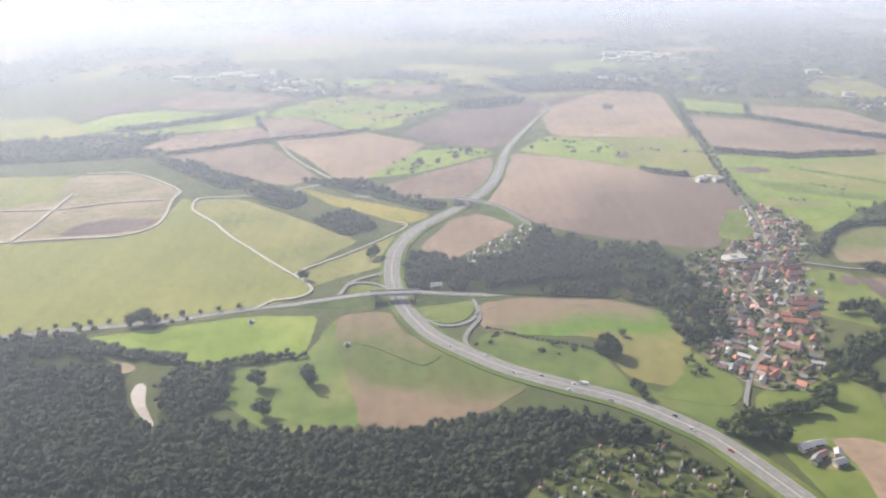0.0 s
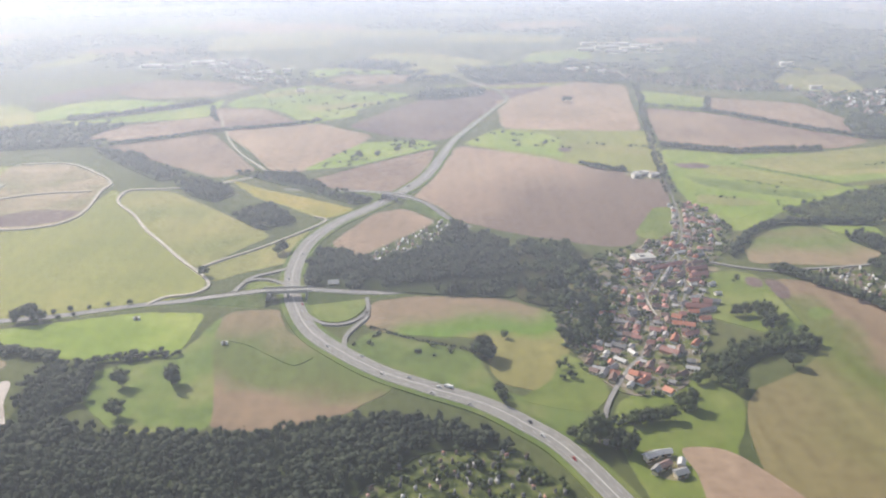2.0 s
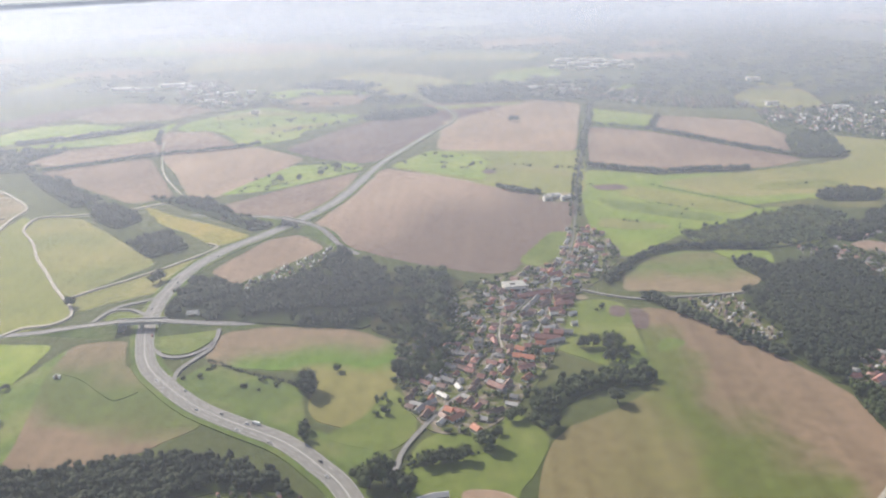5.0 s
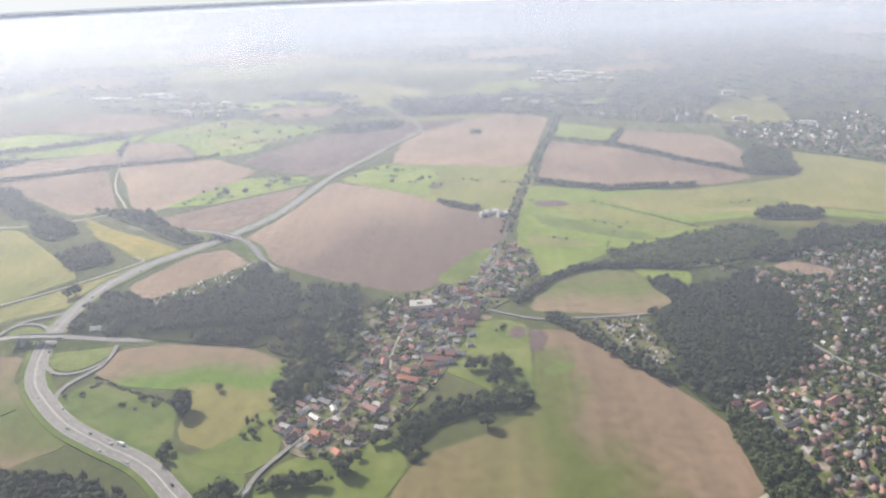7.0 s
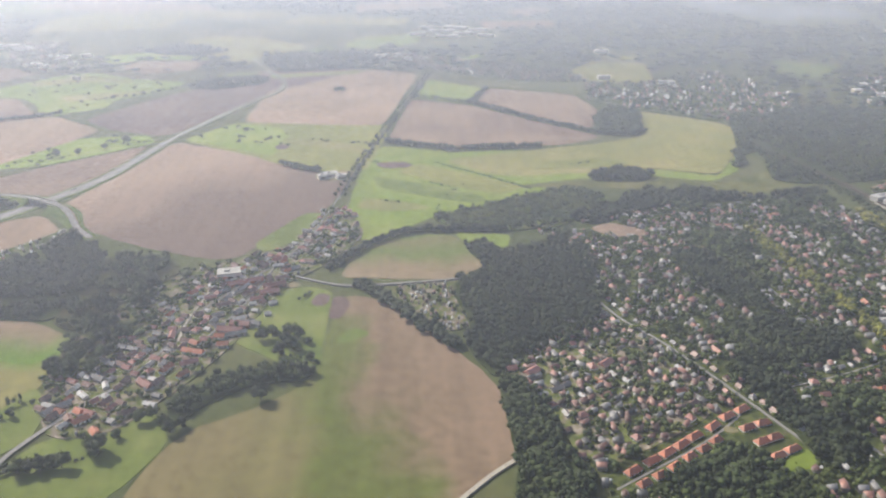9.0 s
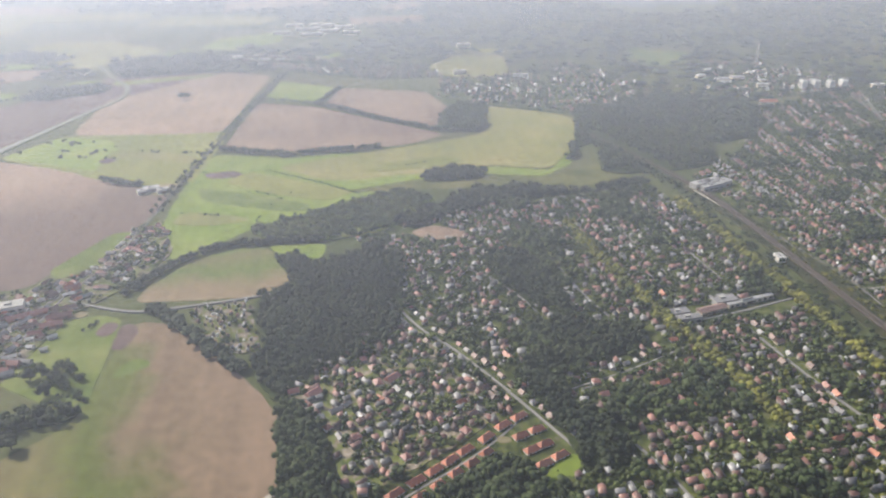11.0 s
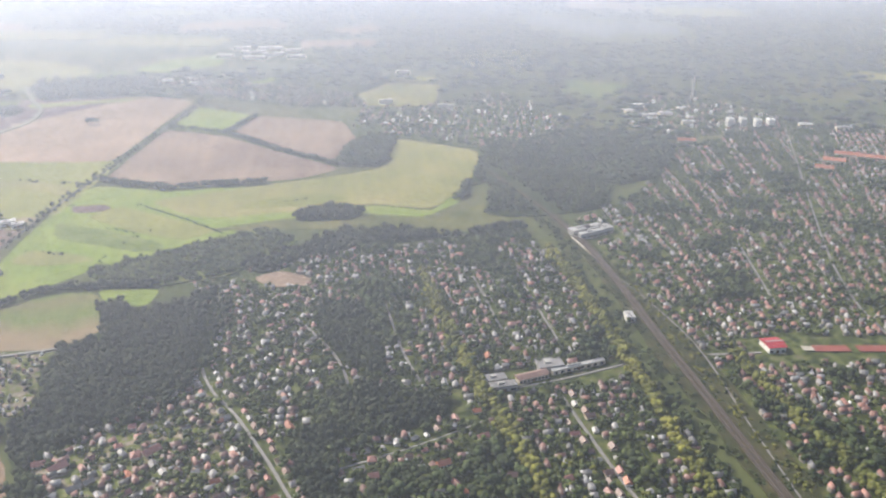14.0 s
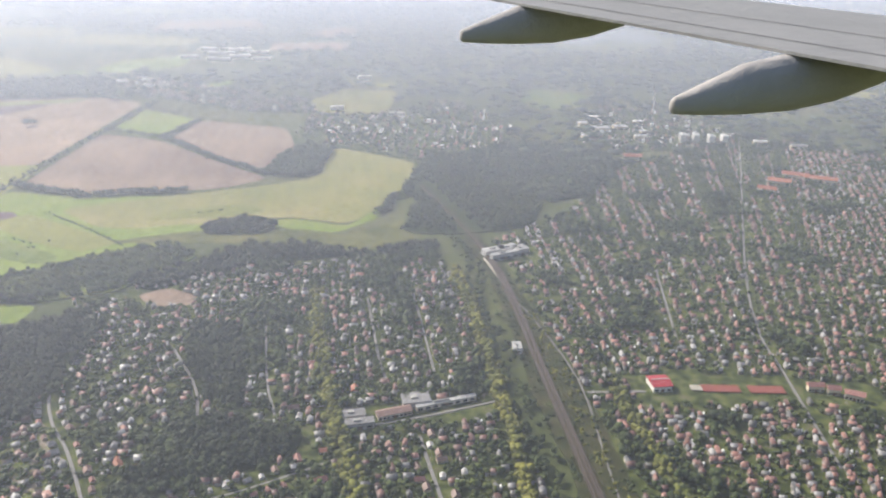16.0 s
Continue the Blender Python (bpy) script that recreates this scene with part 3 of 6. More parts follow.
TOWN_HILL = [(912, 1079), (1001, 1043), (1036, 928), (1004, 879), (876, 861), (857, 905)]
TOWN_NORTH = [(250, 1250), (290, 1300), (354, 1250), (528, 1150), (541, 1065), (467, 1070), (422, 1090), (350, 1142), (300, 1180)]
TOWN_HAZE = [(-399, 1423), (-299, 1449), (-174, 1170), (-247, 1163)]
ALLOTMENT_WEST = [(4, 491), (30, 524), (56, 560), (66, 552), (56, 522), (40, 500), (18, 478)]
ALLOTMENT_EAST = [(293, 460), (331, 466), (338, 410), (329, 404), (310, 424)]
GARDEN_SOUTH = [(36, 259), (60, 280), (96, 276), (112, 253), (120, 236), (96, 190), (15, 200)]
for place in (VILLAGE, VILLAGE_NORTH, TOWN_WEST, TOWN_EAST, TOWN_FAR, TOWN_HILL, TOWN_NORTH, TOWN_HAZE, ALLOTMENT_WEST, ALLOTMENT_EAST, GARDEN_SOUTH):
    field("garden_ground", "village" if place in (VILLAGE, VILLAGE_NORTH, ALLOTMENT_EAST) else "garden", place, "dark garden ground with lawns and beds between houses")

field("brown_allotment_field", "ploughed", [(433, 550), (452, 560), (477, 543), (469, 531), (446, 534)], "small bare brown field among houses")
field("yellow_clearing", "marsh", [(527, 395), (536, 391), (546, 393), (548, 384), (543, 378), (534, 382), (529, 384)], "small yellowish clearing in the town")

# ---- lake ----
water_mat, nodes, links, p = material("lake_painted_sheen", 0.12, 0, 0.5)
# sky reflection put into the pale base colour
p.inputs["Base Color"].default_value = (0.42, 0.46, 0.50, 1)
b = nodes.new("ShaderNodeBump")
b.inputs["Strength"].default_value = 0.04
links.new(noise_node(nodes, links, nodes.new("ShaderNodeNewGeometry").outputs["Position"], 0.3, 3.0), b.inputs["Height"])
links.new(b.outputs[0], p.inputs["Normal"])
shore = smooth_line([(981, 1990), (1024, 2074), (1096, 2012), (1142, 1885), (1212, 1922), (1289, 1832), (1246, 1686), (1137, 1720), (1085, 1646), (1050, 1669), (1023, 1765), (969, 1855), (981, 1990)], 20)
tagged(mesh_object("water", [(x, y, 1.2) for x, y in shore], [range(len(shore))], water_mat), "lake among far woods, its sky reflection painted pale", "lake", kind="structure")

# ---- roads ----
HIGHWAY = [(175, 130), (148, 205), (118, 272), (99, 296), (80, 313), (55, 327), (29, 343), (5, 365), (-12, 385), (-25, 413), (-33, 440), (-38, 477), (-36, 519), (-22, 560), (2, 597), (22, 633), (42, 680), (56, 750), (68, 815), (91, 889), (117, 968), (138, 1030), (132, 1094), (98, 1169), (60, 1260)]
CROSS_ROAD = [(-520, 330), (-340, 363), (-285, 378), (-254, 389), (-225, 396), (-195, 401), (-164, 407), (-118, 421), (-81, 427), (-33, 429), (11, 432), (41, 438), (78, 448), (110, 452), (132, 456)]
OVERPASS = [(-80, 648), (-46, 643), (-12, 631), (20, 612), (44, 596), (64, 566), (80, 548)]
VILLAGE_ROAD = [(131, 281), (133, 290), (136, 307), (144, 325), (154, 343), (163, 355)]
VILLAGE_MAIN = [(163, 355), (175, 385), (183, 426), (202, 466), (222, 504), (236, 547), (249, 627)]
AVENUE = [(249, 627), (263, 730), (296, 930), (330, 1133)]
LANES = {
    "loop": ([(14, 430), (16, 420), (17, 411), (14, 402), (9, 396), (2, 393), (-6, 394), (-12, 399), (-18, 405)], 2.4, "asphalt"),
    "ramp": ([(17, 409), (17, 401), (14, 394), (10, 385), (8, 377), (9, 368), (12, 359)], 2.6, "asphalt"),
    "west_loop": ([(-64, 453), (-60, 456), (-53, 456), (-46, 453), (-38, 446), (-32, 435)], 2.4, "asphalt"),
    "west_ramp": ([(-68, 432), (-68, 438), (-66, 448), (-64, 455), (-59, 462), (-47, 469), (-41, 475), (-38, 487)], 2.6, "asphalt"),
    "field_path": ([(-116, 421), (-109, 431), (-93, 436), (-87, 447), (-93, 460), (-103, 472), (-123, 496), (-145, 525), (-164, 549), (-186, 583), (-211, 614), (-218, 637), (-214, 650), (-184, 652)], 2.2, "gravel"),
    "track": ([(-103, 472), (-95, 484), (-69, 511), (-43, 545), (-31, 567), (-41, 575)], 1.6, "gravel"),
    "site_track": ([(-440, 534), (-397, 538), (-337, 545), (-297, 551), (-256, 555), (-235, 569), (-231, 596), (-240, 647), (-242, 673), (-266, 702), (-312, 739), (-357, 738)], 2.4, "gravel"),
    "site_spur": ([(-331, 549), (-331, 585), (-335, 632), (-338, 671)], 2.4, "gravel"),
    "site_cross_track": ([(-408, 623), (-332, 626), (-290, 642), (-248, 648)], 2.0, "gravel"),
    "village_lane": ([(182, 400), (181, 419), (182, 433), (184, 450), (186, 466)], 1.2, "gravel"),
    "village_street": ([(196, 402), (206, 430), (210, 445), (214, 466), (217, 485), (222, 504)], 1.2, "asphalt"),
    "village_east_road": ([(223, 484), (232, 479), (255, 467), (276, 463), (332, 470), (360, 480)], 1.8, "asphalt"),
    "meadow_track": ([(-55, 376), (-42, 370), (-26, 357), (-14, 349), (-6, 357)], 0.6, "rough"),
    "farm_lane": ([(310, 258), (327, 275), (342, 290), (359, 303)], 2.0, "gravel"),
    "far_track": ([(-220, 950), (-196, 880), (-157, 785), (-105, 700)], 1.6, "gravel"),
    "town_street_one": ([(413, 520), (413, 486), (415, 444), (424, 415), (438, 391), (453, 359), (463, 335), (476, 303)], 1.5, "asphalt"),
    "town_street_two": ([(470, 478), (488, 436), (495, 393)], 1.4, "asphalt"),
    "town_street_three": ([(519, 500), (524, 440), (530, 408)], 1.35, "asphalt"),
    "town_street_four": ([(581, 532), (584, 456), (587, 432)], 1.35, "asphalt"),
    "town_street_five": ([(611, 538), (613, 440)], 1.35, "asphalt"),
    "town_street_six": ([(1020, 890), (973, 794), (852, 553), (815, 465), (805, 421), (787, 340)], 1.5, "asphalt"),
    "town_street_seven": ([(787, 559), (761, 463)], 1.4, "asphalt"),
    "town_street_eight": ([(599, 384), (602, 354), (606, 319), (611, 290), (613, 260)], 1.6, "asphalt"),
    "town_street_nine": ([(486, 344), (523, 356), (566, 374)], 1.0, "asphalt"),
    "town_street_ten": ([(498, 312), (507, 285), (512, 260)], 1.4, "asphalt"),
    "town_cross_street": ([(559, 393), (600, 399), (645, 410)], 1.4, "asphalt"),
    "terrace_street": ([(388, 277), (409, 290), (424, 299), (441, 311), (456, 324), (462, 331)], 1.0, "asphalt"),
    "railside_road": ([(676, 520), (681, 499), (688, 445), (688, 406), (681, 350), (674, 280)], 0.9, "asphalt"),
    "court_street": ([(690, 412), (721, 410)], 2.0, "asphalt"),
    "site_road": ([(-184, 652), (-140, 668), (-100, 700)], 2.0, "gravel"),
    "station_road": ([(668, 590), (672, 560), (676, 520)], 1.8, "gravel"),
}
FLAT = lambda s: np.zeros_like(s)
road_level = 0.9


def ribbon(name, pts, width, mat, parent=None, z=None, shift=0.0, lift=0.0, skirt=1.0, thick=0.12, line=None):
    """A strip along a smooth line, with thickness, raised by z (metres at each step), with sloping earth sides where raised."""
    c = smooth_line(pts) if line is None else line
    d = np.gradient(c, axis=0)
    d /= np.linalg.norm(d, axis=1)[:, None]
    nrm = np.c_[-d[:, 1], d[:, 0]]
    zz = (np.zeros(len(c)) if z is None else z) + lift
    left, right = c + nrm * (shift + width / 2), c + nrm * (shift - width / 2)
    n = len(c)
    verts = [(*p, h) for p, h in zip(left, zz)] + [(*p, h) for p, h in zip(right, zz)]
    verts += [(*p, h - thick) for p, h in zip(left, zz)] + [(*p, h - thick) for p, h in zip(right, zz)]
    faces = []
    for i in range(n - 1):
        faces += [(i, i + 1, n + i + 1, n + i), (i, 2 * n + i, 2 * n + i + 1, i + 1), (n + i, n + i + 1, 3 * n + i + 1, 3 * n + i)]
    return mesh_object(name, verts, faces, mat, parent)


def hump(line, centre, rise, reach):
    d = np.linalg.norm(line - np.array(centre, float), axis=1)
    return rise * np.clip((reach - d) / (reach - 14), 0, 1) ** 1.0


def embankment(name, line, z, width, mat, gap=None):
    """Earth sides of a raised road."""
    d = np.gradient(line, axis=0)
    d /= np.linalg.norm(d, axis=1)[:, None]
    nrm = np.c_[-d[:, 1], d[:, 0]]
    verts, faces = [], []
    for p, m, h in zip(line, nrm, z):
        for k in (-1, 1):
            verts += [(*(p + m * k * width / 2), h - 0.05), (*(p + m * k * (width / 2 + 1.6 * h + 0.6)), 0.02)]
    for i in range(len(line) - 1):
        if gap is not None and np.linalg.norm(line[i] - gap) < 12:
            continue
        o = 4 * i
        faces += [(o, o + 1, o + 5, o + 4), (o + 2, o + 6, o + 7, o + 3)]
    return tagged(mesh_object(name, verts, faces, mat), "grassy embankment of a raised road", "embankment", kind="structure")


ALL_LINES = []
highway_line = smooth_line(HIGHWAY)
ALL_LINES.append((highway_line, 9.0))
taper = np.interp(highway_line[:, 1], (650, 1000), (1.0, 0.34))[:, None]
verge = tagged(ribbon("verge", HIGHWAY, 16.5 * taper, LAND["rough"], lift=0.72, thick=0.7), "mown olive grass verge along the highway", "verge", kind="structure")
highway = tagged(ribbon("highway", HIGHWAY, 10.4 * taper, ASPHALT, lift=road_level, thick=0.3), "grey dual-carriageway highway with white lane lines", "road", kind="structure")
ribbon("median", HIGHWAY, 0.6, CONCRETE, highway, lift=road_level + 0.1)
for k in (-4.9, 4.9):
    ribbon("edge_line", HIGHWAY[:18], 0.12, PAINT_WHITE, highway, lift=road_level + 0.02, shift=k, thick=0.02)
dash_v, dash_f = [], []
dense = smooth_line(HIGHWAY, 1.0)
along = np.r_[0, np.cumsum(np.linalg.norm(np.diff(dense, axis=0), axis=1))]
for s in np.arange(0, 620, 8.0):
    p0, p1 = [np.array([np.interp(q, along, dense[:, 0]), np.interp(q, along, dense[:, 1])]) for q in (s, s + 3)]
    d = (p1 - p0) / np.linalg.norm(p1 - p0)
    m = np.array((-d[1], d[0]))
    for k in (-2.8, 2.8):
        o = len(dash_v)
        dash_v += [(*(q + m * (k + w)), road_level + 0.02) for q in (p0, p1) for w in (-0.1, 0.1)]
        dash_f.append((o, o + 1, o + 3, o + 2))
tagged(mesh_object("lane_dashes", dash_v, dash_f, PAINT_WHITE, highway), kind="stuff")

cross_line = smooth_line(CROSS_ROAD)
cross_z = 0.45 + hump(cross_line, (-34, 429), 5.2, 62)
ALL_LINES.append((cross_line, 6.0))
cross_road = tagged(ribbon("country_road", CROSS_ROAD, 5.0, ASPHALT, z=cross_z, thick=0.4), "grey country road rising over the highway on a bridge", "road", kind="structure")
ribbon("centre_line", CROSS_ROAD, 0.14, PAINT_WHITE, cross_road, z=cross_z + 0.02, thick=0.02)
embankment("embankment", cross_line, cross_z, 6.4, LAND["rough"], np.array((-34, 429)))
over_line = smooth_line(OVERPASS)
over_z = 0.45 + hump(over_line, (20, 612), 5.2, 70)
ALL_LINES.append((over_line, 5.5))
over_road = tagged(ribbon("overpass_road", OVERPASS, 4.2, ASPHALT, z=over_z, thick=0.4), "narrow road crossing the highway on an overpass", "road", kind="structure")
embankment("embankment", over_line, over_z, 5.6, LAND["rough"], np.array((20, 612)))


def bridge(line, z, centre, width, label):
    """Deck slab, parapets, two abutments and a middle pier."""
    k = int(np.argmin(np.linalg.norm(line - np.array(centre, float), axis=1)))
    d = line[min(k + 2, len(line) - 1)] - line[max(k - 2, 0)]
    turn = math.degrees(math.atan2(d[1], d[0]))
    ob = new("bridge")
    ob.matrix_world = pose(*line[k], 0, 0, 0, turn)
    top = z[k]
    part("deck", box_bm(-15, 15, -width / 2 - 0.6, width / 2 + 0.6, top - 1.0, top - 0.42, bevel=0.05), CONCRETE, ob)
    for s in (-1, 1):
        y = s * (width / 2 + 0.45)
        part("parapet", box_bm(-15, 15, y - 0.15, y + 0.15, top - 0.42, top + 0.75, bevel=0.04), CONCRETE, ob, "pale concrete parapet")
        part("abutment", box_bm(s * 12.5 - 1.5, s * 12.5 + 1.5, -width / 2 - 0.5, width / 2 + 0.5, 0, top - 1.0), CONCRETE, ob)
    part("pier", box_bm(-0.35, 0.35, -width / 2, width / 2, 0, top - 1.0, bevel=0.1), CONCRETE, ob)
    return tagged(ob, label, "bridge")


bridge(cross_line, cross_z, (-34, 429), 5.0, "concrete road bridge with pale parapets over the highway")
bridge(over_line, over_z, (20, 612), 4.2, "narrow concrete overpass over the highway")

village_line = smooth_line(VILLAGE_ROAD)
main_line = smooth_line(VILLAGE_MAIN)
ALL_LINES.append((village_line, 3.4))
ALL_LINES.append((main_line, 2.6))
tagged(ribbon("village_main_street", VILLAGE_MAIN, 1.2, ASPHALT, lift=road_level), "narrow grey main street of the village", "road", kind="structure")
tagged(ribbon("village_road", VILLAGE_ROAD, 2.3, ASPHALT, lift=road_level), "grey village street leading on as a tree-lined avenue", "road", kind="structure")
tagged(ribbon("avenue_road", AVENUE, 1.8, ASPHALT, lift=road_level), "narrow road inside a tree avenue", "road", kind="structure")
for key, (pts, width, kind) in LANES.items():
    ALL_LINES.append((smooth_line(pts), width / 2 + 1.3))
    mat = {"asphalt": ASPHALT, "gravel": GRAVEL, "rough": LAND["rough"]}[kind]
    lift = road_level + (0.05 if width > 1 else -0.25)
    label = {"asphalt": "narrow grey asphalt lane", "gravel": "pale gravel lane", "rough": "grassy farm track"}[kind]
    tagged(ribbon(key, pts, width, mat, lift=lift, thick=0.9), label, "road", kind="structure")
for name, pts in (("green_islet", [(-28, 433), (12, 436), (16, 414), (9, 399), (-2, 394), (-15, 402)]), ("green_islet", [(-63, 437), (-63, 452), (-53, 454), (-42, 448), (-35, 437)])):
    field(name, "paddock", pts, "green islet of grass inside a slip-road loop")

# railway
RAILWAY = [(640, 760), (655, 690), (668, 620), (674, 560), (674, 500), (672, 440), (671, 380), (670, 330), (669, 250), (668, 180)]
rail_line = smooth_line(RAILWAY)
ALL_LINES.append((rail_line, 11.0))
field("rail_verge", "scrub", [(658, 650), (666, 560), (664, 480), (662, 400), (663, 320), (660, 200), (682, 200), (688, 320), (691, 420), (685, 500), (680, 580), (670, 660)], "weedy strip along the railway")
rail_taper = np.interp(rail_line[:, 1], (560, 640), (5.4, 2.2))[:, None]
railway = tagged(ribbon("railway", RAILWAY, rail_taper, BALLAST, lift=1.75, thick=0.6), "brown ballast bed of a railway", "railway", kind="structure")
for k in (-2.6, -1.5, 0.8, 1.9):
    ribbon("rail", RAILWAY[3:], 0.12, STEEL, railway, lift=1.92, shift=k, thick=0.15)

# lines of street trees, turning yellow
TREE_ALLEYS = [[(548, 543), (552, 458), (556, 424), (562, 381), (567, 353), (572, 300)], [(644, 571), (646, 481), (643, 426), (644, 386), (641, 345), (640, 280)], [(706, 414), (705, 371), (706, 338), (710, 290)]]
for pts in TREE_ALLEYS:
    ALL_LINES.append((smooth_line(pts), 3.4))

# ---- trees ----
def ico(level):
    bm = bmesh.new()
    bmesh.ops.create_icosphere(bm, subdivisions=level, radius=1.0)
    v = np.array([q.co[:] for q in bm.verts])
    f = np.array([[q.index for q in t.verts] for t in bm.faces])
    bm.free()
    return v, f


ICO1, ICO2 = ico(1), ico(2)


def crown(lobes, leaves, level=1, spread=0.55, tall=1.0, seed=0):
    """A crown about 1 wide and 1 high: uneven lobes and many loose leaf sprays standing out of them."""
    r = np.random.default_rng(seed)
    vs, fs, n = [], [], 0
    base_v, base_f = ICO1 if level == 1 else ICO2
    centres = []
    for k in range(lobes):
        ang, rad = r.uniform(0, math.tau), spread * math.sqrt(r.uniform(0.02, 0.6))
        h = r.uniform(0.3, 0.85) if k else 0.6
        size = r.uniform(0.2, 0.34) * (1.15 - 0.5 * abs(h - 0.5))
        ctr = np.array((rad * math.cos(ang), rad * math.sin(ang), h * tall))
        centres.append((ctr, size))
        v = base_v * size * r.uniform(0.8, 1.2, (len(base_v), 1)) * np.array((1, 1, 0.85)) + ctr
        vs.append(v)
        fs.append(base_f + n)
        n += len(v)
    for k in range(leaves):
        ctr, size = centres[r.integers(lobes)]
        d = r.normal(size=3)
        d[2] = abs(d[2]) * 0.8
        d /= np.linalg.norm(d)
        at = ctr + d * size * r.uniform(0.85, 1.35)
        tri = r.normal(size=(3, 3)) * size * 0.3 + at
        vs.append(tri)
        fs.append(np.array([[n, n + 1, n + 2]]))
        n += 3
    return np.concatenate(vs), np.concatenate(fs)


WOOD_CROWNS = [crown(5, 9, 1, seed=s) for s in range(10)]
TOWN_CROWNS = [crown(3, 12, 1, seed=20 + s) for s in range(8)]
FAR_CROWNS = [crown(2, 3, 1, 0.7, seed=40 + s) for s in range(8)]
HORIZON_CROWNS = [crown(1, 2, 1, 0.7, seed=60 + s) for s in range(8)]


CLEARINGS = [[(433, 550), (452, 560), (477, 543), (469, 531), (446, 534)], [(-235, 362), (-203, 364), (-163, 352), (-163, 347), (-200, 348), (-235, 355)], [(-157, 324), (-158, 339), (-151, 335), (-147, 318), (-131, 292), (-138, 297), (-151, 316)], [(-20, 457), (-4, 460), (3, 440), (-14, 437)]]


def scatter(poly, spacing, keep=1.0, clear=True, jitter=0.5):
    """Uneven places inside an outline, off the roads."""
    q = np.array(poly, float)
    lo, hi = q.min(0), q.max(0)
    gx, gy = np.meshgrid(np.arange(lo[0], hi[0], spacing), np.arange(lo[1], hi[1], spacing))
    pts = np.c_[gx.ravel(), gy.ravel()] + rng.uniform(-jitter, jitter, (gx.size, 2)) * spacing
    pts = pts[inside(pts, poly)]
    pts = pts[rng.random(len(pts)) < keep]
    for hole in CLEARINGS:
        pts = pts[~inside(pts, hole)]
    if clear and len(pts):
        ok = np.ones(len(pts), bool)
        for line, d in ALL_LINES:
            near = (line[:, 0].min() - d < hi[0]) & (line[:, 0].max() + d > lo[0]) & (line[:, 1].min() - d < hi[1]) & (line[:, 1].max() + d > lo[1])
            if near:
                ok &= off_line(pts, line) > d
        pts = pts[ok]
    return pts


def trees_mesh(name, pts, mat, label, width=(4.5, 10.5), height=(5.0, 9.5), protos=None, base=0.0):
    """Very many trees as one mesh, for woods that nobody could count."""
    protos = protos or WOOD_CROWNS
    vs, fs, n = [], [], 0
    for x, y in pts:
        v, f = protos[rng.integers(len(protos))]
        w, h, ang = rng.uniform(*width), rng.uniform(*height), rng.uniform(0, math.tau)
        c, s = math.cos(ang), math.sin(ang)
        o = np.empty_like(v)
        o[:, 0] = (v[:, 0] * c - v[:, 1] * s) * w + x
        o[:, 1] = (v[:, 0] * s + v[:, 1] * c) * w + y
        o[:, 2] = v[:, 2] * h + base
        vs.append(o)
        fs.append(f + n)
        n += len(v)
    if not vs:
        return None
    return tagged(triangle_soup(name, np.concatenate(vs), np.concatenate(fs), [mat], smooth=True), label, "trees", kind="stuff")


def wood(name, poly, spacing, mat, label, ground="woodfloor", open_share=-0.55, **kw):
    """A wood with a closed canopy, a ragged edge and small gaps."""
    field("woodland_floor", ground, poly, "dark leaf-littered ground under trees", lift=0.4)
    pts = scatter(poly, spacing * 0.72)
    rim = off_line(pts, np.array([*poly, poly[0]], float)) < 3.0
    pts = pts[~rim | (rng.random(len(pts)) < 0.6)]
    gaps = np.array([noise.noise(Vector((x * 0.055, y * 0.055, 14.0))) for x, y in pts])
    pts = pts[gaps > open_share]
    kw = {"width": (3.0, 6.4), "height": (4.8, 7.6), **kw}
    return trees_mesh(name, pts, mat, label, **kw)


wood("wood", [(-420, 340), (-331, 385), (-269, 388), (-211, 385), (-182, 360), (-165, 345), (-160, 320), (-140, 296), (-128, 292), (-145, 330), (-137, 351), (-116, 350), (-106, 321), (-120, 304), (-88, 290), (-25, 290), (0, 296), (39, 302), (64, 299), (86, 287), (96, 276), (58, 280), (36, 261), (20, 239), (8, 190), (-300, 170)], 5.2, LEAF["dark"], "dense dark deciduous wood")
wood("wood", [(-28, 447), (-31, 499), (-8, 500), (4, 490), (18, 478), (40, 500), (56, 522), (66, 553), (72, 551), (104, 511), (112, 480), (104, 424), (93, 428), (45, 433), (17, 437), (-10, 436)], 5.0, LEAF["dark"], "dense dark wood between highway and village", open_share=-0.32)
wood("wood", [(104, 511), (143, 512), (154, 498), (162, 490), (146, 462), (134, 436), (128, 418), (124, 412), (104, 424), (112, 480)], 5.0, LEAF["broad"], "open mixed wood at the village edge", "scrub", -0.16)
wood("wood", [(332, 446), (334, 468), (355, 490), (371, 508), (414, 532), (426, 505), (421, 462), (415, 425), (404, 400), (384, 388), (362, 376), (350, 359), (346, 361), (334, 390), (341, 408)], 5.0, LEAF["dark"], "dense dark wood at the town's edge")
wood("wood", [(349, 348), (352, 362), (359, 357), (370, 338), (371, 303), (376, 260), (352, 265)], 5.0, LEAF["broad"], "green wood along the brown field")
wood("wood", [(320, 577), (374, 605), (434, 643), (465, 614), (418, 556), (376, 547), (336, 554)], 4.6, LEAF["garden"], "low green wood behind the meadows", "rough", width=(2.6, 5.4), height=(3.4, 5.6))
wood("wood", [(459, 672), (492, 687), (517, 666), (503, 652), (460, 654)], 5.0, LEAF["dark"], "small dark copse in the marsh")
wood("wood", [(421, 573), (461, 595), (491, 627), (538, 627), (577, 607), (640, 625), (636, 605), (528, 599), (478, 579), (439, 555)], 5.2, LEAF["dark"], "belt of dark trees behind the houses")
